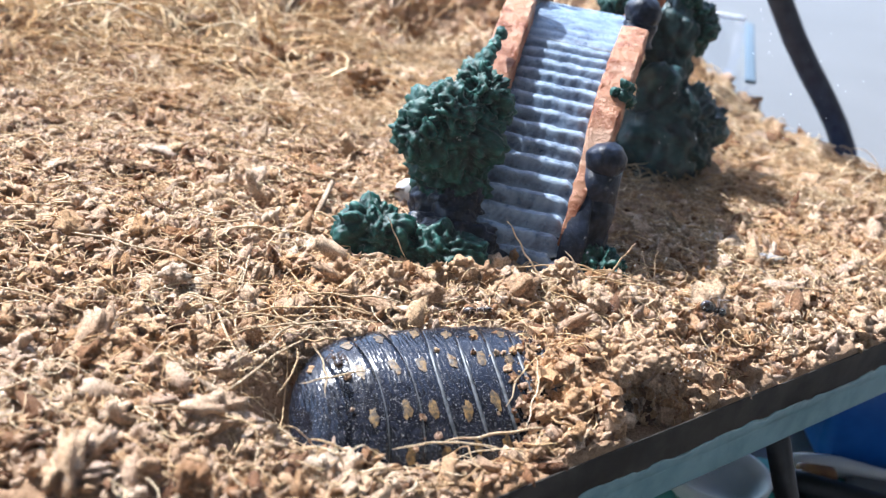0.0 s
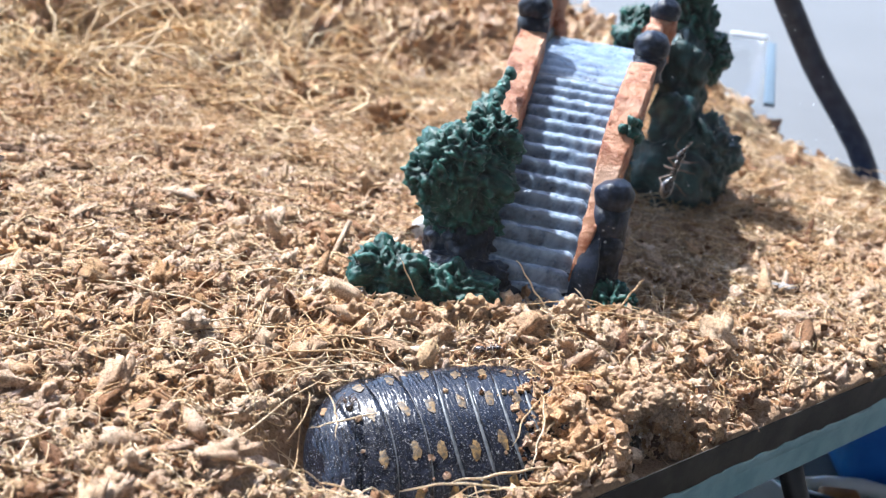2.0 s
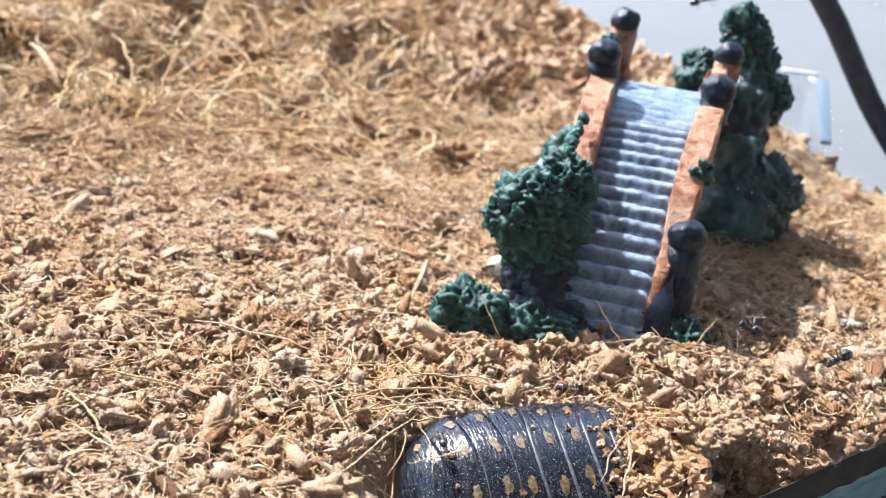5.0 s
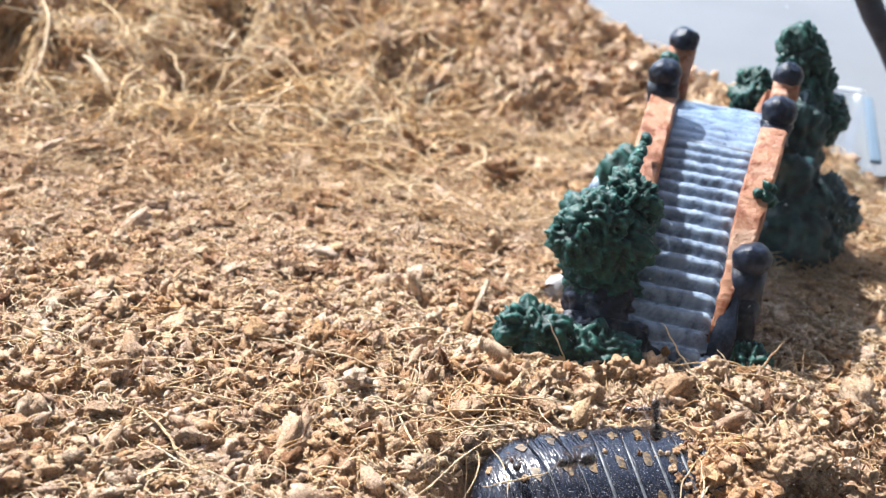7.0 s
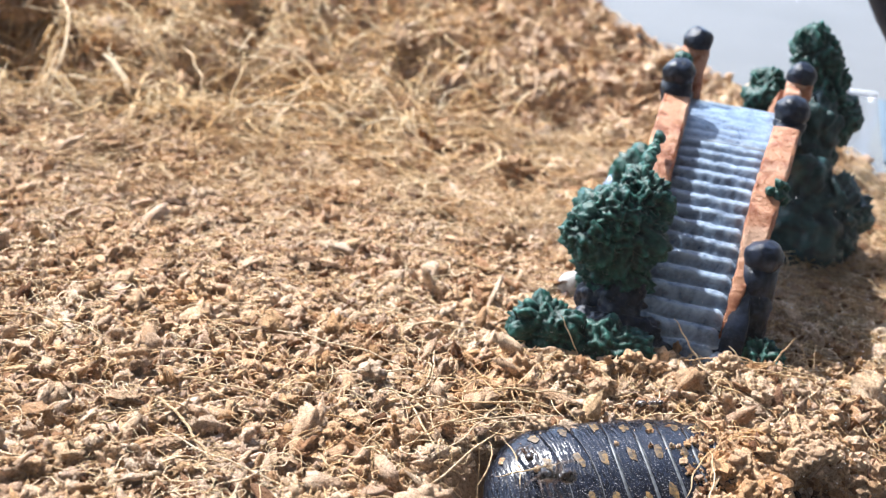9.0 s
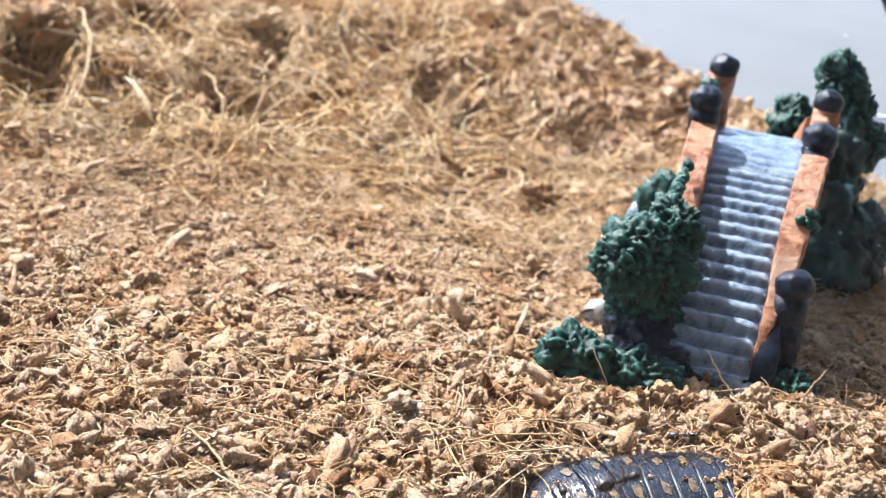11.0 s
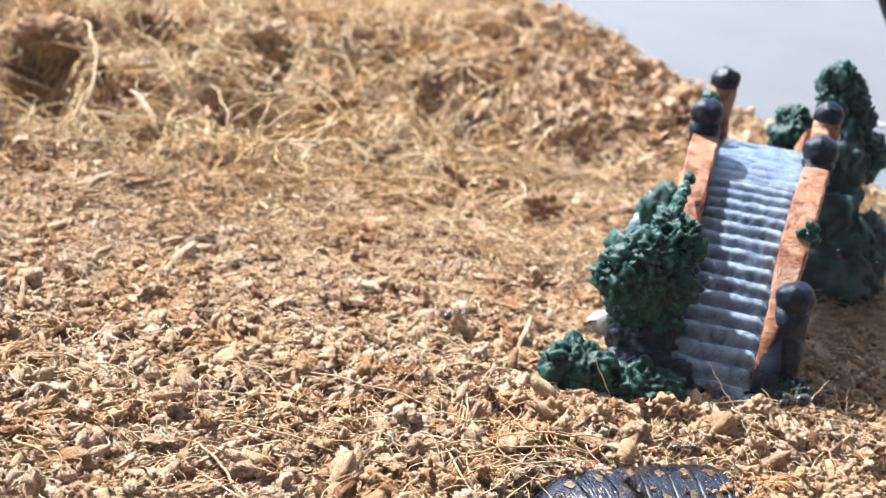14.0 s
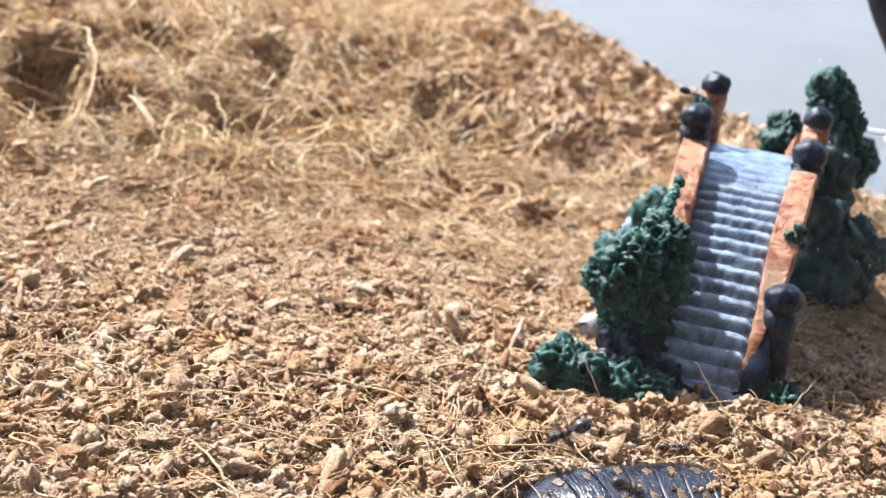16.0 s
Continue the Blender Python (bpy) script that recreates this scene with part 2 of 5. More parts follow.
def sponge(bm, c, r, sub=4, seed=0.0, pit=1.15, cell=0.3):
    """A clump of moulded foliage: a craggy mass cut by round pits with sharp lips."""
    g = bmesh.ops.create_icosphere(bm, subdivisions=sub, radius=1)["verts"]
    off = Vector((seed * 3.1, seed * 1.3, -seed * 2.3))
    for v in g:
        d = v.co.normalized()
        p = Vector((d.x * r[0], d.y * r[1], d.z * r[2]))
        big = noise.fractal(p * 0.14 + off, 0.9, 2.0, 3)
        warp = p + 1.1 * Vector((noise.noise(p * 0.5 + off), noise.noise(p * 0.5 - off), noise.noise(p * 0.5 + 2 * off)))
        crag = 1.5 * noise.noise(p * 0.3 + off * 3) + 1.3 * (0.3 - abs(noise.noise(warp * 0.55 - off * 2))) + 0.75 * (0.3 - abs(noise.noise(warp * 1.3 + off))) + 0.5 * (0.25 - abs(noise.noise(p * 2.6 - off)))
        some = smooth(-0.1, 0.2, noise.noise(p * 0.45 + off * 2))
        hole = smooth(0.62, 0.22, noise.voronoi(warp * cell * 2.0 - off)[0][0]) * some
        pock = smooth(0.55, 0.25, noise.voronoi(warp * cell * 3.4 + off)[0][0])
        fine = noise.fractal(p * 1.2 - off, 0.7, 2.2, 4)
        v.co = Vector(c) + p * (1 + 0.34 * big) + d * pit * (crag - 1.1 * hole - 0.7 * pock + 0.45 + 0.5 * fine)
    return g


def smooth(a, b, x):
    t = min(1.0, max(0.0, (x - a) / (b - a)))
    return t * t * (3 - 2 * t)


# ---- the tank: front edge along ALONG, inside towards INTO ----
CORNER = Vector((151.0, 228.5, 0.0))
ALONG = Vector((0.752, 0.660, 0.0)).normalized()
INTO = Vector((-ALONG.y, ALONG.x, 0.0))
TANK_S, TANK_W = 400.0, 470.0
FLOOR_Z = -9.0


def tank_point(s, w, z=0.0):
    p = CORNER - ALONG * s + INTO * w
    return Vector((p.x, p.y, z))


# hollows between the clods at the back: x, y, radius, depth
HOLLOWS = [(-149, 285, 11, 12), (-141, 277, 8, 9), (-133, 268, 5, 8), (-124, 278, 5, 8), (-113, 258, 6, 6), (-158, 324, 9, 9), (-127, 318, 8, 10), (-142, 254, 6, 7),
           (-99, 291, 6, 10), (-91, 288, 6, 11), (-82, 286, 6, 10), (-90, 317, 6, 9), (-58, 311, 7, 10), (-72, 325, 7, 9), (-57, 343, 9, 9), (-42, 311, 5, 8), (-32, 302, 6, 8), (-28, 278, 4, 6), (-7, 262, 4, 4), (2, 314, 6, 6)]


def pocket_frame(x, y):
    """Along and across the pocket that opens against the front glass."""
    return 0.752 * (x - 46.0) + 0.66 * (y - 137.8), -0.66 * (x - 46.0) + 0.752 * (y - 137.8)


def ground_z(x, y, fine=True):
    """Height of the substrate."""
    dx, dy = x - CORNER.x, y - CORNER.y
    s = -(dx * ALONG.x + dy * ALONG.y)
    w = dx * INTO.x + dy * INTO.y
    z = -3.0 * (1 - smooth(0, 16, w)) * (1 - 0.35 * smooth(150, 215, s))
    hill = 25.0 * smooth(272, 400, y - 0.36 * x)
    if w < 78:
        rim = 0.0
    elif w < 275:
        rim = 15.0 * smooth(70, 132, w) + 17.0 * smooth(120, 275, w)
    else:
        rim = 32.0 + 4.0 * smooth(275, 400, w)
    z += max(hill, rim * math.exp(-((s / 46.0) ** 2)))
    # ridge of loose crumbs behind the roach
    along = 0.96 * (x - 25) + 0.12 * (y - 162)
    across = -0.12 * (x - 25) + 0.99 * (y - 162)
    z += 2.6 * math.exp(-((across / 7.5) ** 2)) * (1 - smooth(22, 42, abs(along)))
    # hollow in which the roach lies, heaped over at its head
    px, py = x - 10.0, y - 131.0
    u, v = 0.927 * px + 0.375 * py, -0.375 * px + 0.927 * py
    q = math.hypot((u + 1.0) / 24.0, v / 13.0)
    z -= 7.5 * (1 - smooth(0.66, 1.1, q))
    z += 2.2 * math.exp(-(((u - 22) / 6) ** 2 + ((v - 1) / 8) ** 2))
    z -= 2.0 * math.exp(-(((u + 6) / 16) ** 2 + ((v + 14) / 3.5) ** 2))
    z -= 3.4 * math.exp(-(((u + 26) / 6) ** 2 + ((v - 1.5) / 4.5) ** 2))
    # pocket beside the front glass
    pa, pb = pocket_frame(x, y)
    ragged = 0.22 * noise.noise(Vector((x * 0.35, y * 0.35, 5)))
    z -= 12.0 * (1 - smooth(0.86, 1.1, math.hypot(pa / 9.5, pb / 8.0) + ragged))
    z += 2.8 * math.exp(-((pa / 10) ** 2 + ((pb - 11.5) / 3.5) ** 2))
    if y > 225:
        for hx, hy, hr, hd in HOLLOWS:
            z -= 1.45 * hd * math.exp(-1.3 * (((x - hx) / hr) ** 2 + ((y - hy) / (hr * 1.1)) ** 2))
    if fine:
        p = Vector((x, y, 0))
        far = smooth(230, 330, y - 0.36 * x)
        z += (0.9 + 5.0 * far) * noise.fractal(p * 0.05 + Vector((3.1, 0, 0)), 0.9, 2.0, 3)
        z += 4.2 * far * noise.fractal(p * 0.11 + Vector((0, 7, 0)), 0.9, 2.0, 3)
        near = 1 - 0.55 * smooth(160, 190, y)
        z += (1.25 * near + 0.7 * far) * noise.fractal(p * 0.21, 0.8, 2.1, 3)
        z += 1.0 * near * (1 - far) * noise.fractal(p * 0.42 + Vector((4, 1, 2)), 0.8, 2.1, 2)
        z -= (1.1 * near * (1 - far)) * smooth(0.12, 0.5, noise.noise(p * 0.33 + Vector((9, 2, 0))))
    return max(z, FLOOR_Z + 1.0)


def build_ground():
    sv = [1.9 * k for k in range(53)] + [100.7 + 0.85 * k for k in range(153)] + [231 + (TANK_S - 231) * k / 75 for k in range(76)]
    wv = [0.85 * k for k in range(106)] + [90 + (TANK_W - 90) * k / 180 for k in range(181)]
    ns, nw = len(sv), len(wv)
    verts, faces = [], []
    for w in wv:
        for s in sv:
            p = tank_point(s, w)
            verts.append((p.x * MM, p.y * MM, ground_z(p.x, p.y) * MM))
    for j in range(nw - 1):
        for i in range(ns - 1):
            k = j * ns + i
            faces.append((k, k + ns, k + ns + 1, k + 1))
    # the cut faces that lie against the glass, down to the tank's floor
    for line in ([i for i in range(ns)], [j * ns for j in range(nw)], [(nw - 1) * ns + i for i in range(ns)], [j * ns + ns - 1 for j in range(nw)]):
        first = len(verts)
        for k in line:
            verts.append((verts[k][0], verts[k][1], FLOOR_Z * MM))
        for k in range(len(line) - 1):
            faces.append((line[k], line[k + 1], first + k + 1, first + k))
    me = bpy.data.meshes.new("ground")
    me.from_pydata(verts, [], faces)
    me.materials.append(BED)
    me.shade_smooth()
    return tagged(new("ground", me), "dry brown coconut coir bedding heaped in the tank", "ground", kind="structure")


build_ground()


# ---- loose crumbs and fibres ----
def soup(name, verts, faces, material, label, category, flat=True):
    me = bpy.data.meshes.new(name)
    me.vertices.add(len(verts))
    me.vertices.foreach_set("co", (verts * MM).astype(np.float32).ravel())
    k = faces.shape[1]
    me.loops.add(faces.size)
    me.loops.foreach_set("vertex_index", faces.astype(np.int32).ravel())
    me.polygons.add(len(faces))
    me.polygons.foreach_set("loop_start", np.arange(0, faces.size, k, dtype=np.int32))
    me.update(calc_edges=True)
    me.validate()
    me.materials.append(material)
    if flat:
        me.shade_flat()
    else:
        me.shade_smooth()
    return tagged(new(name, me), label, category, kind="stuff")


def turns(rng, n):
    q = rng.normal(size=(n, 4))
    q /= np.linalg.norm(q, axis=1)[:, None]
    a, b, c, d = q.T
    return np.stack([np.stack([1 - 2 * (c * c + d * d), 2 * (b * c - a * d), 2 * (b * d + a * c)], -1),
                     np.stack([2 * (b * c + a * d), 1 - 2 * (b * b + d * d), 2 * (c * d - a * b)], -1),
                     np.stack([2 * (b * d - a * c), 2 * (c * d + a * b), 1 - 2 * (b * b + c * c)], -1)], 1)


def free_spot(x, y, roach_gap=1.0):
    """Whether a loose crumb may lie here: inside the tank and not on the roach."""
    dx, dy = x - CORNER.x, y - CORNER.y
    s = -(dx * ALONG.x + dy * ALONG.y)
    w = dx * INTO.x + dy * INTO.y
    if not (0.8 < w < TANK_W - 2 and 0.8 < s < TANK_S - 2):
        return False
    pa, pb = pocket_frame(x, y)
    if math.hypot(pa / 9.0, pb / 7.4) < 1.0:
        return False
    px, py = x - 10.0, y - 131.0
    u, v = 0.927 * px + 0.375 * py, -0.375 * px + 0.927 * py
    return not (-20.0 < u < (12.5 if v > 0 else 7.0 + 0.5 * v) and math.hypot(u / 23.0, v / 11.6) < roach_gap)


def scatter(rng, n, ylo, yhi, gap=1.0):
    out = []
    while len(out) < n:
        y = rng.uniform(ylo, yhi)
        x = rng.uniform(-0.52 * y - 25, 0.46 * y + 25)
        if free_spot(x, y, gap):
            out.append((x, y))
    return np.array(out)


def clod_shapes(rng, kinds, sub):
    """Uneven lumps: a sphere pushed in and out by a few random waves."""
    bm = bmesh.new()
    bmesh.ops.create_icosphere(bm, subdivisions=sub, radius=1)
    bm.verts.index_update()
    v = np.array([tuple(x.co) for x in bm.verts])
    f = np.array([[x.index for x in y.verts] for y in bm.faces])
    bm.free()
    out = []
    for _ in range(kinds):
        r = np.ones(len(v))
        for _ in range(9):
            r += 0.15 * np.sin(v @ (rng.normal(size=3) * 4.4) + rng.uniform(0, 6.3))
        for _ in range(8 if sub > 2 else 0):
            r += 0.1 * np.sin(v @ (rng.normal(size=3) * 10) + rng.uniform(0, 6.3))
        knobs = rng.normal(size=(9, 3))
        knobs /= np.linalg.norm(knobs, axis=1)[:, None]
        r += 0.3 * (np.max(v @ knobs.T, axis=1) - 0.75) / 0.25 * (sub > 1)
        r += (0.2, 0.08, 0.05)[sub - 1] * rng.normal(size=len(v))
        out.append(v * np.clip(r, 0.35, 1.8)[:, None])
    return np.array(out), f


def crumbs(name, seed, n, ylo, yhi, size, label, sub=1, flat=(0.35, 0.8), long=(0.7, 1.7), lie=1.0, sink=(-0.25, 0.7)):
    """Loose bits on the bedding. flat, long: their proportions; lie: how far they tip out of the level."""
    rng = np.random.default_rng(seed)
    shapes, f0 = clod_shapes(rng, 40, sub)
    k = shapes.shape[1]
    at = scatter(rng, n, ylo, yhi, 1.0 + 0.16 * (size - 0.3))
    r = np.clip(size * rng.lognormal(0, 0.42, n), size * 0.35, size * 2.4)
    shape = shapes[rng.integers(0, len(shapes), n)]
    shape = shape * (np.stack([rng.uniform(*long, n), rng.uniform(0.6, 1.0, n), rng.uniform(*flat, n)], -1) * r[:, None])[:, None]
    if lie >= 1:
        shape = np.einsum("nij,nkj->nki", turns(rng, n), shape)
    else:
        a, b, c = rng.normal(0, lie, n), rng.normal(0, lie, n), rng.uniform(0, 6.3, n)
        x, y, z = shape[..., 0], shape[..., 1], shape[..., 2]
        y, z = y * np.cos(a)[:, None] - z * np.sin(a)[:, None], y * np.sin(a)[:, None] + z * np.cos(a)[:, None]
        x, z = x * np.cos(b)[:, None] + z * np.sin(b)[:, None], -x * np.sin(b)[:, None] + z * np.cos(b)[:, None]
        x, y = x * np.cos(c)[:, None] - y * np.sin(c)[:, None], x * np.sin(c)[:, None] + y * np.cos(c)[:, None]
        shape = np.stack([x, y, z], -1)
    z = np.array([ground_z(x, y) for x, y in at]) + r * rng.uniform(*sink, n)
    verts = shape + np.stack([at[:, 0], at[:, 1], z], -1)[:, None]
    faces = f0[None] + (np.arange(n) * k)[:, None, None]
    return soup(name, verts.reshape(-1, 3), faces.reshape(-1, 3), CRUMB, label, "substrate", sub < 2)


def fibres(name, seed, n, ylo, yhi, length, thick, label, lift=0.6, bend=1.9, material=None, east=999):
    rng = np.random.default_rng(seed)
    at = scatter(rng, n, ylo, yhi)
    at = at[at[:, 0] + rng.normal(0, 18, n) < east]
    at = np.array([p for p in at if not any(math.hypot(p[0] - h[0], p[1] - h[1]) < 0.9 * h[2] for h in HOLLOWS)])
    n = len(at)
    seg = 9
    t = np.linspace(-0.5, 0.5, seg)
    heading = rng.normal(0.1, 0.9, n)
    curl = rng.normal(0, bend, n)
    wob = rng.normal(0, 0.37 * bend, n)
    ln = length * rng.lognormal(0, 0.5, n)
    ang = heading[:, None] + curl[:, None] * t + wob[:, None] * np.sin(7 * t)
    step = ln[:, None] / (seg - 1)
    xs = at[:, :1] + np.cumsum(np.cos(ang) * step, 1) - ln[:, None] * 0.5 * np.cos(heading[:, None])
    ys = at[:, 1:] + np.cumsum(np.sin(ang) * step, 1) - ln[:, None] * 0.5 * np.sin(heading[:, None])
    zs = np.array([[ground_z(x, y, False) for x, y in zip(a, b)] for a, b in zip(xs, ys)])
    g0 = np.array([ground_z(x, y) - ground_z(x, y, False) for x, y in at])
    zs = zs + g0[:, None] + lift * rng.uniform(0.3, 1.5, (n, 1)) + np.abs(rng.normal(0, lift, (n, 1))) * np.sin(np.pi * (t + 0.5) + rng.normal(0, 0.5, (n, 1)))
    inside = -(xs - CORNER.x) * ALONG.y + (ys - CORNER.y) * ALONG.x
    near = np.minimum(inside.min(1), 3.0) - 3.0
    xs, ys = xs - near[:, None] * INTO.x, ys - near[:, None] * INTO.y
    beside = -(xs - CORNER.x) * ALONG.x - (ys - CORNER.y) * ALONG.y
    near = np.minimum(beside.min(1), 4.0) - 4.0
    xs, ys = xs + near[:, None] * ALONG.x, ys + near[:, None] * ALONG.y
    c = np.stack([xs, ys, zs], -1)
    tan = np.gradient(c, axis=1)
    tan /= np.linalg.norm(tan, axis=2)[..., None] + 1e-9
    side = np.cross(tan, [0, 0, 1.0])
    side /= np.linalg.norm(side, axis=2)[..., None] + 1e-9
    up = np.cross(side, tan)
    r = (thick * rng.lognormal(0, 0.3, n))[:, None, None] * (1 - 1.1 * t ** 2 * 2)[None, :, None]
    ring = [c + r * (math.cos(a) * side + math.sin(a) * up) for a in (0.5, 2.6, 4.7)]
    verts = np.stack(ring, 2).reshape(n, seg * 3, 3)
    f = []
    for k in range(seg - 1):
        for j in range(3):
            f.append((3 * k + j, 3 * k + (j + 1) % 3, 3 * k + 3 + (j + 1) % 3, 3 * k + 3 + j))
    faces = np.array(f)[None] + (np.arange(n) * seg * 3)[:, None, None]
    return soup(name, verts.reshape(-1, 3), faces.reshape(-1, 4), material or FIBRE, label, "fibres", False)


crumbs("coir_crumbs", 11, 9500, 100, 178, 0.47, "loose lumpy light brown coconut coir crumbs", 2, (0.4, 0.85), (0.8, 2.3), 1.0, (-0.1, 0.8))
crumbs("coir_crumbs", 19, 9500, 172, 236, 0.43, "loose lumpy light brown coconut coir crumbs beside the bridge", 2, (0.4, 0.8), (0.8, 2.2), 0.7, (-0.3, 0.5))
crumbs("coir_grit", 18, 19000, 100, 236, 0.27, "fine brown coconut coir grit between the crumbs", 1, (0.5, 0.9), (0.7, 2.0))
crumbs("coir_crumbs", 12, 21000, 230, 335, 0.58, "loose brown coconut coir crumbs behind the bridge", 1, (0.4, 0.8), (0.8, 2.0))
crumbs("coir_crumbs", 13, 10500, 325, 520, 1.2, "heaped brown coconut coir at the back of the tank")
crumbs("coir_flakes", 43, 1300, 100, 240, 0.85, "torn flakes of brown coconut husk", 2, (0.28, 0.5), (0.9, 2.3), 0.6, (0.0, 0.8))
crumbs("coir_flakes", 15, 2600, 235, 420, 1.1, "torn flakes of brown coconut husk", 1, (0.12, 0.3), (0.9, 2.2), 0.5, (0.0, 0.8))
crumbs("coir_clods", 16, 700, 100, 200, 0.95, "rough lumps of matted brown coconut coir", 3, (0.5, 0.9), (0.8, 1.6), 1.0, (0.0, 0.6))
crumbs("coir_clods", 17, 800, 255, 470, 1.7, "rough lumps of matted brown coconut coir", 3, (0.5, 0.9), (0.8, 1.5), 1.0, (-0.3, 0.4))


def pocket_crumbs():
    """Crumbs that stand out of the pocket's steep wall."""
    rng = np.random.default_rng(31)
    shapes, f0 = clod_shapes(rng, 30, 2)
    verts, faces = [], []
    for k in range(1500):
        a, h = rng.uniform(-0.3, math.pi + 0.3), rng.uniform(0, 1) ** 0.7
        q = 0.82 + 0.34 * h + rng.normal(0, 0.035)
        pa, pb = 9.5 * q * math.cos(a), 8.0 * q * math.sin(a)
        x, y = 46.0 + 0.752 * pa - 0.66 * pb, 137.8 + 0.66 * pa + 0.752 * pb
        if pb < 0.5:
            continue
        z = -7.6 + 8.6 * h + 1.0 * noise.noise(Vector((x * 0.3, y * 0.3, 1)))
        faces.append(f0 + len(verts) * 42)
        verts.append(shapes[rng.integers(0, 30)] @ turns(rng, 1)[0].T * 0.55 * rng.lognormal(0, 0.4) + np.array((x, y, z)))
    soup("coir_crumbs", np.concatenate(verts), np.concatenate(faces), CRUMB, "brown coir crumbs in the wall of the hollow", "substrate")


pocket_crumbs()
fibres("coir_fibres", 21, 5000, 105, 235, 6.5, 0.1, "thin pale coconut fibres lying on the bedding", 0.75, 3.0)
fibres("coir_fibres", 22, 3400, 228, 300, 11.0, 0.12, "long pale coconut fibres matted on the heap", 1.8, 2.4)
fibres("coir_fibres", 23, 4200, 255, 470, 19.0, 0.19, "long pale golden coconut fibres matted on the heap", 3.4, 2.6, GOLD, -25)
fibres("coir_fibres", 24, 2400, 285, 470, 13.0, 0.17, "pale coconut fibres matted on the heap", 1.8, 2.2)


# ---- tank glass ----
def glass_strip(name, s0, s1, w0, w1, z0, z1, material, parent, bevel=0.3):
    bm = bmesh.new()
    m = Matrix.Translation(CORNER) @ Matrix((( -ALONG.x, INTO.x, 0), (-ALONG.y, INTO.y, 0), (0, 0, 1))).to_4x4()
    box(bm, (s0, w0, z0), (s1, w1, z1), bevel, 2, m)
    bmesh.ops.recalc_face_normals(bm, faces=bm.faces)
    return part(name, bm, material, parent, smooth=False)


def build_tank():
    t = base("glass_tank", 0, 0, FLOOR_Z - 6.2)
    t.matrix_world = Matrix.Identity(4)
    glass_strip("base_plate", 0.2, TANK_S + 3, -0.3, TANK_W + 3, FLOOR_Z - 6.2, FLOOR_Z - 0.05, TEAL, t)
    # dark strip standing in for the shaded cut face of the bedding
    glass_strip("front_shade_strip", 0.2, TANK_S + 3, -0.28, -0.05, FLOOR_Z, -3.3, DARK_STRIP, t, 0.08)
    pane = glass_strip("front_pane", 0.2, TANK_S + 3, -1.3, -0.5, FLOOR_Z - 6.2, 140.0, GLASS, t, 0.1)
    pane.visible_shadow = False
    tagged(pane, "clear front pane with a thin film of dust")
    glass_strip("side_lip", -3.2, -0.3, 0.0, TANK_W + 3, FLOOR_Z, FLOOR_Z + 1.5, DARK_STRIP, t, 0.4)
    # silicone squeezed out along the joint, with a torn upper edge
    bm = bmesh.new()
    rings = []
    for k in range(520):
        s = 2 + 330 * k / 519
        q = noise.fractal(Vector((s * 0.16, 3, 0)), 0.8, 2.2, 5)
        top = FLOOR_Z + 0.15 + 1.0 * q + 0.35 * (noise.noise(Vector((s * 0.07, 9, 0))) > 0.05)
        rings.append([bm.verts.new(tank_point(s, w, z)) for w, z in ((-0.31, FLOOR_Z - 1.6), (-0.39, FLOOR_Z - 1.0), (-0.42, top - 0.25), (-0.38, top), (-0.29, top))])
    for r0, r1 in zip(rings, rings[1:]):
        for a in range(4):
            bm.faces.new((r0[a], r1[a], r1[a + 1], r0[a + 1]))
    bmesh.ops.recalc_face_normals(bm, faces=bm.faces)
    part("silicone_bead", bm, TEAL, t, "uneven teal silicone bead")
    rng = np.random.default_rng(77)
    octa = np.array([(1, 0, 0), (-1, 0, 0), (0, 1, 0), (0, -1, 0), (0, 0, 1), (0, 0, -1)])
    tri = np.array([(0, 2, 4), (2, 1, 4), (1, 3, 4), (3, 0, 4), (2, 0, 5), (1, 2, 5), (3, 1, 5), (0, 3, 5)])
    verts = []
    for k in range(420):
        s = rng.normal(140, 12) if k < 260 else rng.uniform(105, 235)
        verts.append(octa * rng.uniform(0.03, 0.085) + np.array(tank_point(s, -0.1, abs(rng.normal(0, 26)) + 3)))
    dust = soup("dust_specks", np.concatenate(verts), np.concatenate([tri + 6 * k for k in range(420)]), WHITE, "fine pale dust specks clinging to the front glass", "")
    dust.parent = t
    tagged(t, "low glass tank with a teal polished base edge on the desk", "tank")


build_tank()


# ---- the bridge ornament ----
BRIDGE_AT, BRIDGE_TURN = (23.3, 173.0), -11.0
ARCH_V, ARCH_H = 53.0, 34.5


def arch(v):
    return ARCH_H - 0.5 - (ARCH_H - 1.0) * abs((ARCH_V - v) / ARCH_V) ** 1.9


def from_world(x, y, z):
    a = radians(-BRIDGE_TURN)
    dx, dy = x - BRIDGE_AT[0], y - BRIDGE_AT[1]
    return (dx * math.cos(a) - dy * math.sin(a), dx * math.sin(a) + dy * math.cos(a), z)


def roughen(bm, amp, scale, seed):
    o = Vector((seed, seed * 2.1, seed * 0.7))
    for v in bm.verts:
        v.co += amp * Vector((noise.noise(v.co * scale + o), noise.noise(v.co * scale + o * 2), noise.noise(v.co * scale + o * 3)))


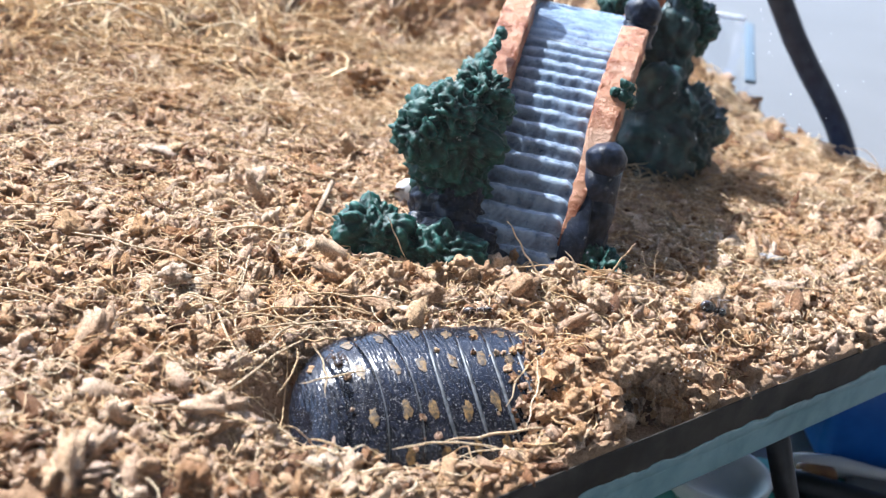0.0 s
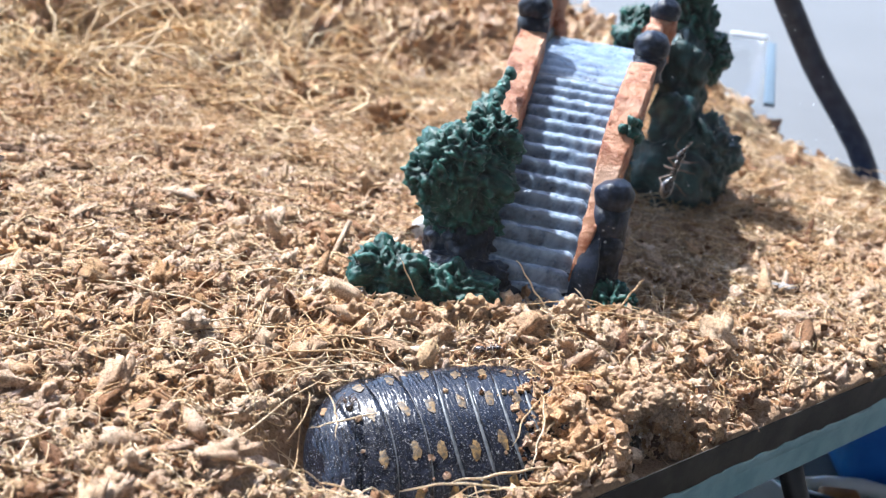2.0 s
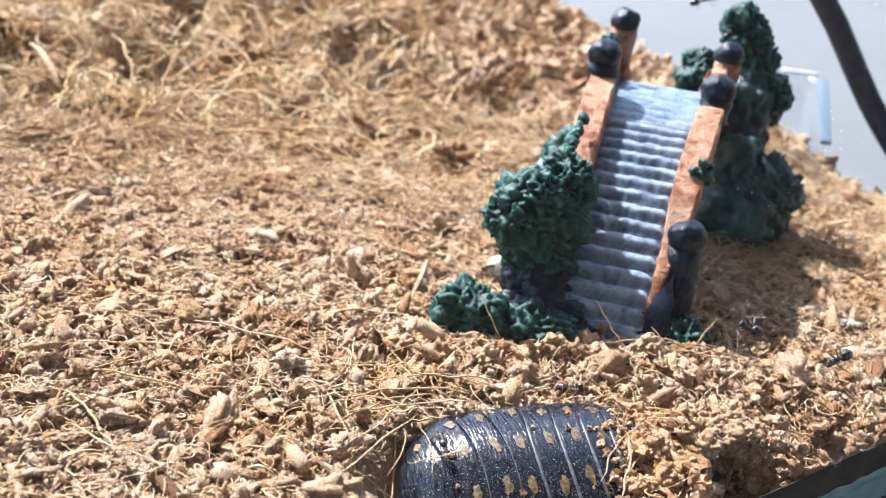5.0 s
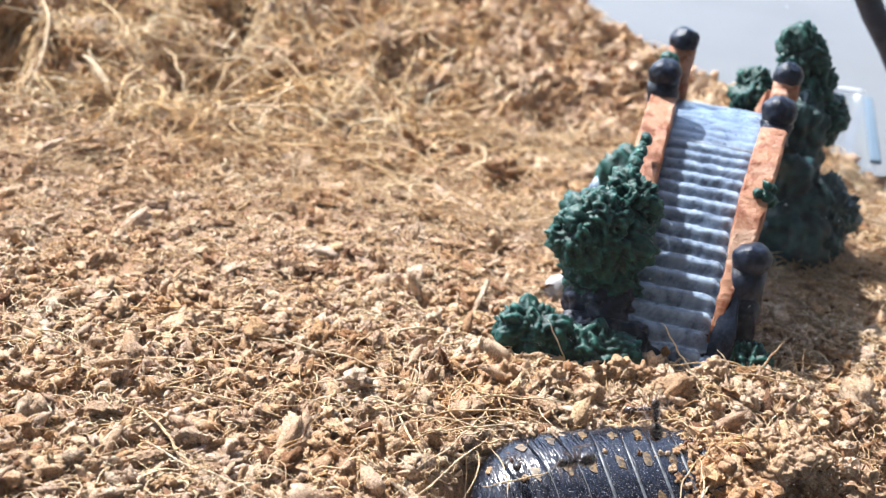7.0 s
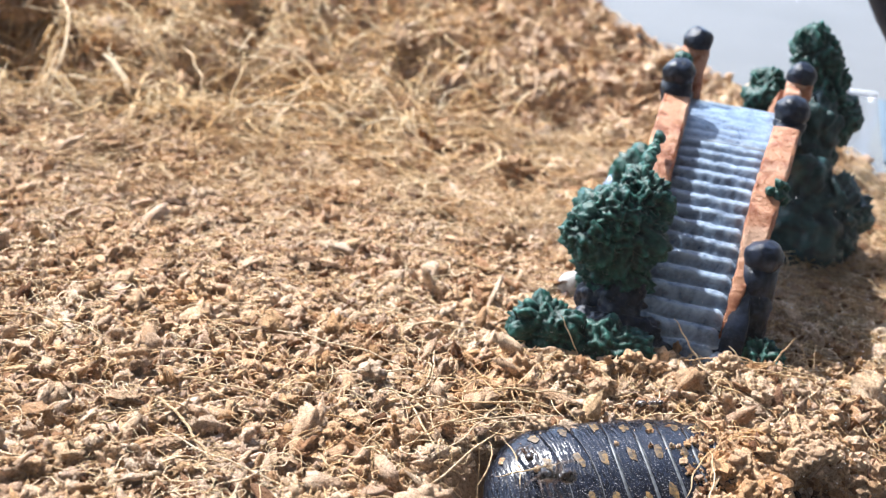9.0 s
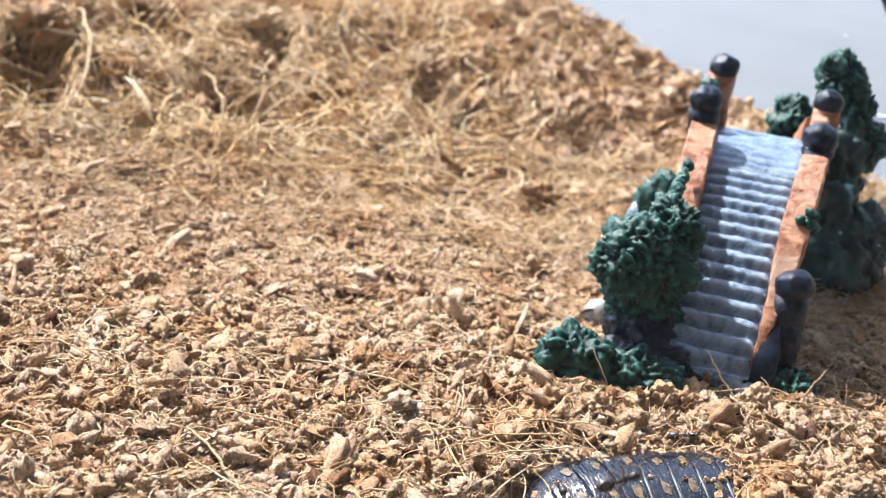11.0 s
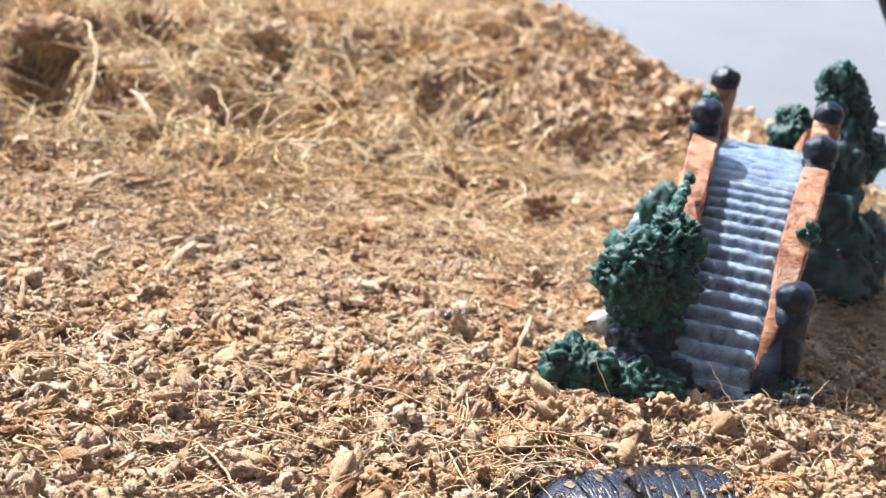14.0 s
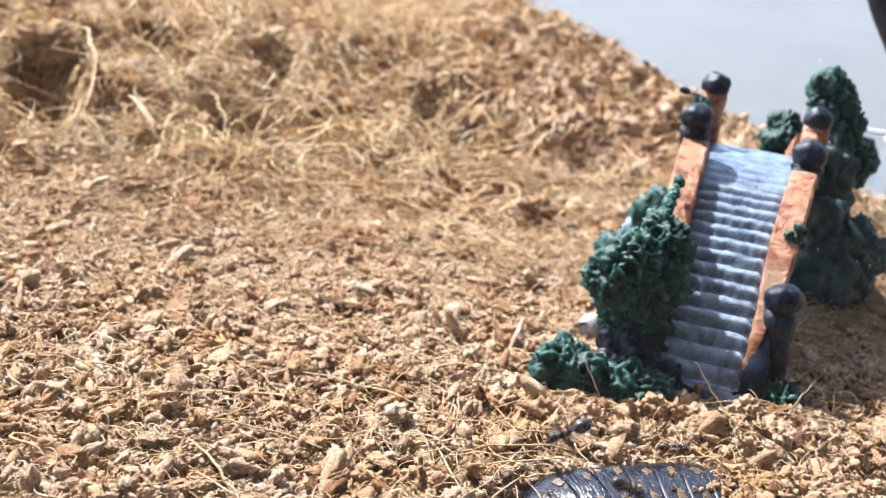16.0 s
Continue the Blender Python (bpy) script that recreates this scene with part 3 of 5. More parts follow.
def swept(bm, path, half, lo, hi, bevel=0.6):
    """A beam of rectangular section, rounded at its edges, along a path of (u, v, z)."""
    rings = []
    c = bevel
    sec = [(-half + c, lo), (half - c, lo), (half, lo + c), (half, hi - c), (half - c, hi), (-half + c, hi), (-half, hi - c), (-half, lo + c)]
    for u, v, z, k in path:
        rings.append([bm.verts.new((u + a * k, v, z + (b if b < 0 else b * k))) for a, b in sec])
    for r0, r1 in zip(rings, rings[1:]):
        for j in range(8):
            bm.faces.new((r0[j], r0[(j + 1) % 8], r1[(j + 1) % 8], r1[j]))
    bm.faces.new(rings[0][::-1])
    bm.faces.new(rings[-1])
    bmesh.ops.recalc_face_normals(bm, faces=bm.faces)


def post(name, u, v, z0, z1, r, root, seed, lean=(0, 0), pillar=None):
    bm = bmesh.new()
    tube(bm, [(u + lean[0] * k / 6, v + lean[1] * k / 6, z0 + (z1 - z0) * k / 6) for k in range(7)], [r * (0.95 - 0.1 * math.sin(k * 0.9)) for k in range(7)], 14)
    roughen(bm, 0.45, 0.6, seed)
    p = part(name, bm, pillar or ROCK, root)
    bm = bmesh.new()
    lump(bm, (u + lean[0], v + lean[1], z1 + r * 0.55), (r * 1.12, r * 1.1, r * 1.02), 4, 0.12, 0.4, seed)
    part("post_cap", bm, ROCK, p, "rounded dark blue-black post cap")
    return p


def build_bridge():
    root = base("bridge_ornament", BRIDGE_AT[0], BRIDGE_AT[1], 0.0, BRIDGE_TURN)
    tagged(root, "painted resin bridge ornament with steps, orange rails and green foliage", "aquarium ornament")
    # the arched deck under the steps
    bm = bmesh.new()
    path = [(0.8, v, arch(v) - 1.2, 1) for v in np.linspace(-1.5, 2 * ARCH_V + 1, 50)]
    swept(bm, path, 9.2, -5.5, 0.2, 0.4)
    roughen(bm, 0.25, 0.5, 4)
    part("deck", bm, ROCK, root)
    # steps: alike slabs, each at its own height on the arch
    n = 15
    vs = [1.0 + 37.0 * (k / n) ** 1.04 for k in range(n + 1)]
    for k in range(n):
        bm = bmesh.new()
        v0, v1 = vs[k], vs[k + 1]
        lo = arch(max(v0 - 0.4, 0)) - 0.25 if k else -1.0
        hi = arch(v0 + 0.75 * (v1 - v0)) + 0.35
        flare = 3.0 * (1 - smooth(0, 6, k))
        u0, u1 = -8.2 - flare, 8.3 + 2.0 * smooth(6, 42, v0)
        rings = []
        for a in range(33):
            f = a / 32
            u = u0 + (u1 - u0) * f
            sag = 0.35 * noise.noise(Vector((u * 0.28, k * 3.1, 0))) + 0.18 * noise.noise(Vector((u * 0.8, k * 5.1, 4)))
            edge = smooth(0, 0.14, f) * smooth(1.0, 0.9, f)
            ring = [(v0 - 0.3, lo - 2.0)]
            for q in (0.0, 0.1, 0.2, 0.3, 0.4, 0.5, 0.62, 0.75, 0.88, 1.0, 1.12):
                rise = 0.85 * smooth(0.0, 0.42, q) + 0.15 * smooth(0.2, 0.9, q) - 0.5 * smooth(0.82, 1.08, q)
                ring.append((v0 + q * (v1 - v0) + sag * (1 - 0.4 * q) - 0.2 * flare * (1 - f) ** 2, lo + (hi - lo) * rise * (0.55 + 0.45 * edge) + 0.5 * sag))
            ring.append((v1 + 0.2, lo - 2.0))
            rings.append([bm.verts.new((u, v, z)) for v, z in ring])
        m = len(rings[0])
        for r0, r1 in zip(rings, rings[1:]):
            for a in range(m):
                bm.faces.new((r0[a], r0[(a + 1) % m], r1[(a + 1) % m], r1[a]))
        bm.faces.new(rings[0][::-1])
        bm.faces.new(rings[-1])
        bmesh.ops.recalc_face_normals(bm, faces=bm.faces)
        roughen(bm, 0.16, 1.3, k * 3.3)
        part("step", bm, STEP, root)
    bm = bmesh.new()
    swept(bm, [(1.1, v, arch(v) + 0.1, 1) for v in np.linspace(37.6, 69, 60)], 9.0, -1.4, 0.35, 0.3)
    bmesh.ops.subdivide_edges(bm, edges=[e for e in bm.edges if abs(e.verts[0].co.x - e.verts[1].co.x) > 6], cuts=10, use_grid_fill=True)
    for v in bm.verts:
        v.co.z += 0.16 * math.sin(v.co.y * 2.6 + 0.5 * math.sin(v.co.x * 0.4)) * smooth(48, 38, v.co.y)
    roughen(bm, 0.3, 0.5, 77)
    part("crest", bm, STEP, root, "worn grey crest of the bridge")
    # side walls and the orange rails on them
    for side, u, half, tip in ((-1, -9.5, 2.6, 5.0), (1, 10.0, 2.5, 4.0)):
        bm = bmesh.new()
        swept(bm, [(u + 2.3 * smooth(8, 44, min(v, 2 * ARCH_V - v)) * (side > 0), v, arch(v) - 1, 1) for v in np.linspace(3, 2 * ARCH_V - 3, 46)], half - 0.5, -6, 3.2, 0.4)
        roughen(bm, 0.5, 0.4, 9 + side)
        part("side_wall", bm, ROCK, root)
        for v0, v1 in ((tip, 42.0 if side < 0 else 37.5), (62.5, 2 * ARCH_V - tip)):
            bm = bmesh.new()
            pts = []
            for v in np.linspace(v0, v1, 30):
                end = min(v, 2 * ARCH_V - v)
                k = 0.16 + 0.84 * smooth(0, 22, end)
                inward = side * (1 - smooth(0, 16, end)) * 1.9
                out = 2.3 * smooth(8, 44, end) * (side > 0)
                pts.append((u - inward + out, v, arch(v) + 1.0, k))
            swept(bm, pts, half, -1.0, 4.6, 0.3)
            bmesh.ops.subdivide_edges(bm, edges=bm.edges[:], cuts=1, use_grid_fill=True)
            roughen(bm, 0.16, 0.45, v0 + side)
            roughen(bm, 0.22, 1.7, v0 + side)
            part("rail", bm, RAIL, root, "weathered orange rail").data.set_sharp_from_angle(angle=radians(32))
        bm = bmesh.new()
        swept(bm, [(u + 2.3 * (side > 0), v, arch(v) + 1.0, 1) for v in np.linspace(51, 62, 8)], half * 0.62, -1.0, 5.4, 0.5)
        roughen(bm, 0.25, 0.6, 31 + side)
        part("rail", bm, RAIL, root, "weathered orange rail")
    # posts: low and crest ones on both sides
    post("post", 12.4, 11.8, -3, 17.0, 3.1, root, 2.0)
    post("post", -9.8, 44.5, 30, 40.0, 3.0, root, 3.0, (-0.4, 0.2))
    post("post", -8.6, 60.5, 34, 44.6, 2.75, root, 4.0, (0, 0), RAIL)
    post("post", 12.8, 48.0, 31, 35.6, 3.1, root, 5.0)
    post("post", 13.6, 65.0, 31, 40.0, 2.7, root, 6.0, (0, 0), RAIL)
    # foot of dark rock at the lower end, both sides
    for c, r, sub, seed in (((12.0, 10.6, 4.0), (3.9, 3.6, 9.0), 4, 1.0), ((-9.5, 3.5, 1.5), (6.5, 5.0, 5.0), 4, 3.0), ((-10.5, 9.0, 4.0), (4.6, 8.5, 9.0), 4, 2.0), ((-12.5, 16, 9), (4.2, 6, 9), 4, 7.0), (from_world(13.0, 182.5, 7.0), (6.6, 4.6, 7.5), 5, 8.0), (from_world(14.4, 176.8, 2.0), (8.8, 4.6, 5.2), 5, 9.0), (from_world(36.0, 183.5, 3.5), (4.6, 4.0, 7.0), 5, 10.0)):
        bm = bmesh.new()
        lump(bm, c, r, sub, 0.28, 0.3, seed)
        part("rock_foot", bm, ROCK, root, "dark blue-black painted rock")
    bm = bmesh.new()
    lump(bm, (2.0, 0.2, -1.0), (11.5, 3.2, 2.2), 4, 0.25, 0.4, 5.5)
    lump(bm, (9.3, 2.6, 0.9), (3.4, 2.8, 2.3), 4, 0.25, 0.4, 6.5)
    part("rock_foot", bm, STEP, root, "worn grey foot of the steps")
    # foliage clumps
    clumps = [
        ((11.8, 183, 19.4), (7.8, 6.2, 6.4), 5, 1.0), ((7.2, 181, 19.6), (5.0, 5.0, 4.4), 5, 2.0), ((15.4, 186, 25.4), (4.9, 4.5, 5.0), 5, 3.0), ((12.6, 183.5, 12.0), (7.2, 5.0, 6.8), 5, 3.7), ((10.6, 181, 23.4), (4.2, 4.2, 3.6), 5, 3.3),
        ((1.6, 172.5, 3.6), (6.2, 5.0, 5.2), 5, 4.0), ((12.6, 170.4, 2.0), (7.0, 4.4, 4.8), 5, 5.0),
        ((55.0, 252, 42.4), (5.4, 5.5, 6.2), 5, 6.0), ((58.8, 251, 33.0), (5.6, 5.5, 7.0), 5, 7.0), ((62.2, 250, 30.2), (5.2, 5.0, 4.8), 5, 8.0), ((47.6, 258, 31.5), (5.4, 5.0, 6.0), 5, 9.0),
        ((63.6, 239, 8.6), (7.0, 8.0, 10.4), 5, 10.0), ((57.5, 236, 8.0), (8.0, 7.0, 10.0), 4, 11.0), ((59.0, 248, 22.0), (4.6, 4.0, 9.0), 4, 12.0), ((57.5, 245, 27.0), (4.4, 4.0, 9.0), 4, 12.5), ((56.5, 238, 15.0), (5.4, 5.0, 9.0), 4, 12.8),
        ((39.4, 176.0, 0.8), (4.6, 4.0, 4.4), 5, 13.0), ((18.5, 235, 14.5), (4.6, 5.0, 6.5), 4, 14.0),
    ]
    for (x, y, z), r, sub, seed in clumps:
        bm = bmesh.new()
        sponge(bm, from_world(x, y, z), r, sub, seed)
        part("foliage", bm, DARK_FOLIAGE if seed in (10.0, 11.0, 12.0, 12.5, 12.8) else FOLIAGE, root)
    bm = bmesh.new()
    lump(bm, from_world(14.8, 235, 10.5), (3.0, 3.0, 3.8), 4, 0.2, 0.4, 8.2)
    part("rock_foot", bm, STEP, root, "pale blue-grey painted rock")
    # thin creeper up the rail, tufts on the right rail
    bm = bmesh.new()
    for k in range(7):
        p = from_world(14.6 + k * 0.55, 188 + k * 1.8, 28.8 + k * 0.8)
        sponge(bm, p, (1.5 - 0.14 * k, 1.4, 1.3 - 0.08 * k), 3, 20 + k, 0.4, 0.9)
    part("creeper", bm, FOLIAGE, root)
    bm = bmesh.new()
    for x, y, z, r in ((39.8, 192.3, 29.6, 0.8), (40.1, 192.3, 27.4, 1.1), (38.7, 192.3, 28.0, 0.6), (41.0, 193.4, 28.6, 1.0), (41.4, 194.4, 26.2, 1.1), (23.5, 229, 42.5, 1.6)):
        sponge(bm, from_world(x, y, z), (r, r, r), 3, x, 0.4, 0.9)
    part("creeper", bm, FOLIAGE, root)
    return root


build_bridge()
bm = bmesh.new()
lump(bm, (6.8, 199, 1.4), (3.2, 2.6, 3.2), 4, 0.12, 0.3, 2.0)
tagged(part("pebble", bm, PEBBLE), "smooth white quartz pebble behind the bridge", "pebble")


# ---- the roach, half buried ----
def build_roach():
    root = base("cockroach", 12.6, 132.4, -5.0, 0)
    root.matrix_world = pose(15.2 * MM, 134.8 * MM, -5.4 * MM, 26, -2, 21)
    tagged(root, "glossy black cockroach with ochre spots half buried in coir", "cockroach")
    W, H = 11.9, 6.6

    def shape(x):
        q = max(0.0, 1 - (abs(x / 21.0) ** 4.2 if x < 0 else (x / 27.5) ** 2.4))
        return W * q ** 0.6, H * q ** 0.5

    edges = [-20.8, -16.2, -11.6, -7.0, -2.4, 2.0, 6.2, 10.2, 14.0, 17.6, 21.0, 24.2, 27.2]
    for k, (x0, x1) in enumerate(zip(edges, edges[1:])):
        bm = bmesh.new()
        rows = []
        nx, na = 8, 34
        for i in range(nx + 1):
            f = i / nx
            ring = []
            for j in range(na + 1):
                a = math.pi * (j / na)
                lift = 0.30 * f ** 2 - 0.25 * (f < 0.01)
                x = x0 + (x1 - x0 + 0.35) * f + 1.5 * (abs(math.cos(a)) ** 2.2 - 0.4) * (-1 if x0 < -8 else 1) * 0.9
                wy, hz = shape(min(max(x0 + (x1 - x0) * f, -20.9), 27.3))
                flat = 1.0 + 0.14 * abs(math.cos(a)) ** 6
                ring.append(bm.verts.new((x, math.cos(a) * (wy + lift * 0.6) * flat, math.sin(a) ** 0.8 * (hz + lift))))
            ring.append(bm.verts.new((ring[-1].co.x, 0, -1.0)))
            rows.append(ring)
        for r0, r1 in zip(rows, rows[1:]):
            m = len(r0)
            for j in range(m):
                bm.faces.new((r0[j], r1[j], r1[(j + 1) % m], r0[(j + 1) % m]))
        bm.faces.new(rows[0])
        bm.faces.new(rows[-1][::-1])
        bmesh.ops.recalc_face_normals(bm, faces=bm.faces)
        name = "pronotum" if k == 0 else "segment"
        seg = part(name, bm, SHELL, root)
        if not 1 <= k <= 8:
            continue
        # pale membrane at the hind edge, and four ochre spots
        bm = bmesh.new()
        pts = []
        for j in range(5, 30):
            a = math.pi * j / 34
            wy, hz = shape(x1)
            x = x1 + 0.42 + 1.5 * (abs(math.cos(a)) ** 2.2 - 0.4) * (-1 if x0 < -8 else 1) * 0.9
            pts.append((x, math.cos(a) * (wy + 0.1), math.sin(a) ** 0.8 * (hz + 0.12)))
        tube(bm, pts, [0.06 + 0.27 * smooth(0, 8, min(j, len(pts) - 1 - j)) * (1 if k > 2 else 0.4) for j in range(len(pts))], 6)
        part("membrane", bm, SEAM, seg)
        for deg in (34, 68, 104, 132, 156):
            rng = random.Random(k * 31 + deg)
            a = radians(deg + rng.uniform(-3, 3))
            bm = bmesh.new()
            xm = x0 + (x1 - x0) * (0.8 if deg in (34, 156) else 0.72)
            ring = []
            cx, ca = xm, a
            for q in range(12):
                b = 2 * math.pi * q / 12
                rr = rng.uniform(0.6, 1.25)
                aa = ca + 0.125 * rr * math.sin(b)
                xx = cx + 0.68 * rr * math.cos(b) + 1.5 * (abs(math.cos(aa)) ** 2.2 - 0.4) * (-1 if x0 < -8 else 1) * 0.9
                f = min(1.0, max(0.0, (cx + 0.68 * rr * math.cos(b) - x0) / (x1 - x0)))
                wy, hz = shape(cx + 0.68 * rr * math.cos(b))
                lift = 0.30 * f ** 2
                o = 0.07
                ring.append(bm.verts.new((xx, math.cos(aa) * (wy + lift * 0.6 + o) * (1.0 + 0.14 * abs(math.cos(aa)) ** 6), math.sin(aa) ** 0.8 * (hz + lift + o))))
            mid = sum((v.co for v in ring), Vector()) / 12
            n = Vector((0, math.cos(a), math.sin(a)))
            c = bm.verts.new(mid + n * 0.1)
            for q in range(12):
                bm.faces.new((ring[q], ring[(q + 1) % 12], c))
            bmesh.ops.recalc_face_normals(bm, faces=bm.faces)
            part("spot", bm, SPOT, seg, "ochre spot")
    # coir dust that has fallen on it, thicker towards the head and along its sides
    rng = np.random.default_rng(8)
    shapes, f0 = clod_shapes(rng, 20, 2)
    verts, faces = [], []
    m = root.matrix_world
    while len(verts) < 1200:
        x, a = rng.uniform(-19, 24), rng.uniform(0.12, math.pi - 0.12)
        keep = smooth(4, 15, x - 5 * math.cos(a)) + 0.5 * smooth(0.5, 0.2, a if a < 1.57 else math.pi - a) + 0.012
        if rng.random() > keep:
            continue
        wy, hz = shape(x)
        p = m @ Vector((x * MM, math.cos(a) * wy * MM, (math.sin(a) ** 0.8 * (hz + 0.2) + rng.uniform(0, 1.6) * smooth(11, 21, x)) * MM))
        r = 0.3 * rng.lognormal(0, 0.5) * (1 + 0.5 * smooth(11, 20, x))
        faces.append(f0 + len(verts) * 42)
        verts.append(shapes[rng.integers(0, 20)] @ turns(rng, 1)[0].T * r + np.array(p) / MM)
    soup("coir_dust", np.concatenate(verts), np.concatenate(faces), CRUMB, "brown coir crumbs fallen on the roach", "substrate")
    return root


build_roach()


# ---- chips, clods and single fibres ----
def chip(name, x, y, z, length, width, thick, turn, tip, material, label, category, seed):
    bm = bmesh.new()
    m = pose(0, 0, 0, tip * 0.6, tip, turn).to_3x3()
    lump(bm, (x, y, z), (length / 2, width / 2, thick / 2), 5, 0.4, 1.1, seed, m)
    roughen(bm, 0.3, 0.8, seed)
    roughen(bm, 0.2, 2.1, seed)
    roughen(bm, 0.1, 4.5, seed)
    return tagged(part(name, bm, material), label, category)


DARK_CHIP = "thin dark brown bark chip lying on the coir"
for k, (x, y, z, ln, wd, tn) in enumerate(((-43, 192, 1.5, 10.5, 2.6, -2), (-46, 230, 1.4, 8.5, 3.0, -12), (-63, 210, 1.2, 4.6, 1.8, 0), (-36, 178, 1.2, 4.2, 1.6, -40), (-66, 178, 1.2, 5.4, 1.7, 20), (-14, 214, 1.4, 5.0, 1.6, 15), (-30, 240, 1.6, 5.0, 2.2, -20), (-78, 214, 1.4, 5.0, 2.2, 10))):
    tagged(chip("bark_chip", x, y, z, ln, wd, 0.7, tn, 4 + k, CHIP, DARK_CHIP, "bark chip", k * 1.9), group="bark chips")
PALE_FLAKE = "pale brown torn flake of coconut husk"
for k, (x, y, z, ln, wd, tn) in enumerate(((-44, 163, 1.6, 5.6, 3.0, 65), (-30.5, 161, 1.5, 5.2, 3.4, -30), (3.8, 150, 2.4, 6.2, 3.2, -12), (-41, 158, 1.4, 4.6, 2.4, 10), (-26, 136, 1.4, 5.2, 2.6, -35), (-56, 148, 1.4, 5.0, 2.2, -20), (-60, 132, 1.6, 5.0, 3.0, 15), (-4, 151, 2.6, 4.4, 2.4, 5), (-34, 122, 1.4, 4.6, 2.2, -10), (-75, 160, 1.4, 6.0, 2.4, 5), (-50, 122, 1.4, 5.0, 2.6, 25))):
    tagged(chip("husk_flake", x, y, z, ln, wd, 0.9, tn, 9 - 2 * k, CLUMP, PALE_FLAKE, "husk flake", k * 2.7), group="husk flakes")
tagged(chip("white_flake", 73.5, 193.7, 1.6, 4.2, 2.0, 0.6, 10, 6, PEBBLE, "small white flake lying on the coir", "flake", 3.3))
CLOD = "crumbly lump of coconut coir on the ridge"


def crumbly(bm, x, y, z, r, seed):
    """A lump of matted grains: rounded knobs over an uneven core."""
    off = Vector((seed, -seed * 0.7, seed * 1.9))
    g = bmesh.ops.create_icosphere(bm, subdivisions=5, radius=1)["verts"]
    for v in g:
        p = Vector((v.co.x * r * 0.85, v.co.y * r * 0.72, v.co.z * r * 0.72))
        big = noise.fractal(p * 0.45 + off, 0.9, 2.0, 3)
        knob = noise.voronoi(p * 0.95 + off)[0][0]
        small = noise.voronoi(p * 2.1 - off)[0][0]
        v.co = Vector((x, y, z)) + p * (1 + 0.5 * big) + v.co * (0.55 * (0.55 - knob) * min(r, 2.2) + 0.3 * (0.5 - small))


for k, (x, y, z, r) in enumerate(((16.0, 161.8, 5.0, 2.5), (19.8, 162.2, 4.4, 2.1), (31.6, 166, 4.8, 2.6), (5, 157.5, 3.4, 2.8), (-2.4, 157.5, 2.8, 2.4), (22.2, 159.5, 3.5, 2), (1, 141.5, 2.4, 1.9), (11, 155, 3.1, 2.2), (-9, 163, 1, 2.2), (26, 158.5, 3.1, 1.8), (45, 168.5, 3, 2.4), (27.5, 138.5, 1.4, 2.2), (32, 134, 0.2, 2.2), (28.5, 131.5, -0.4, 1.8), (33.5, 142, 1.4, 2), (31.5, 146, 1.8, 2), (35.2, 138.6, 1, 2.4), (38, 141, 1.6, 2.8), (41.2, 143.6, 1.8, 3), (44.4, 146.4, 1.5, 2.8), (46.8, 149, 0.8, 2.4), (39.6, 144.2, 3, 2.2), (43.2, 147.6, 2.8, 2.2), (-13, 137.5, 1.6, 1.9), (-17.5, 133, 1, 2), (49, 157.5, -1.4, 1.5))):
    bm = bmesh.new()
    crumbly(bm, x, y, z - 0.15 * r, r, k * 3.7)
    tagged(part("coir_clod", bm, CLUMP), CLOD, "coir clod", "coir clods")
for k, (x, y, z, r) in enumerate(((90, 297, 3.5, 5.0), (97, 287, 1.0, 3.6), (-150, 300, 23, 8.0), (-118, 290, 15, 6.5), (-70, 305, 14, 6.0), (-95, 312, 18, 6.0), (-45, 325, 19, 6.0), (-7, 268, 3.5, 4.0), (-25, 278, 4.0, 3.6), (-110, 272, 8, 4.6))):
    bm = bmesh.new()
    lump(bm, (x, y, z - 0.3 * r), (r * 1.1, r * 0.8, r * 0.7), 5, 0.6, 0.5, k * 5.1 + 2)
    tagged(part("coir_clod", bm, CLUMP), "large matted clod of coconut coir on the heap", "coir clod", "large coir clods")


def hair(a, b, side, up, thick, seed, label="long pale coconut fibre lying on the bedding"):
    """One fibre from a to b, bowed sideways and upwards, with a slight wave."""
    a, b = Vector(a), Vector(b)
    d = b - a
    s = Vector((-d.y, d.x, 0)).normalized()
    pts = []
    for k in range(19):
        t = k / 18
        w = 4 * t * (1 - t)
        q = 0.035 * d.length * Vector((noise.noise(Vector((t * 5, seed, 0))), noise.noise(Vector((t * 5, seed, 7))), noise.noise(Vector((t * 5, seed, 13)))))
        pts.append(a + d * t + s * side * w + Vector((0, 0, up * w)) + q)
    bm = bmesh.new()
    tube(bm, pts, [thick * (1 - 0.75 * abs(2 * k / 18 - 1) ** 3) for k in range(19)], 6)
    tagged(part("coconut_fibre", bm, FIBRE_ONE), label, "fibre", "coconut fibres")


UPRIGHT = "stiff pale fibre standing up out of the coir ridge"
for k, (a, b, side, up, thick) in enumerate((
        ((39.4, 168.0, 3), (43.0, 169.0, 10.1), 0.4, 0.3, 0.17), ((28.6, 162.5, 4), (21.5, 165.0, 12.1), -0.8, -0.6, 0.16), ((47.5, 170.0, 2), (44.6, 171.0, 8.1), 0.2, 0, 0.1), ((47.8, 170.5, 2), (47.4, 172.0, 8.1), 0.2, 0, 0.1),
        ((36.5, 166.0, 3.5), (31.8, 167.0, 7.6), 0.5, 0.4, 0.14), ((7.0, 165.0, 3), (3.4, 166.0, 9.6), 0.4, 0.3, 0.12))):
    hair(a, b, side, up, thick, k * 3.1, UPRIGHT)
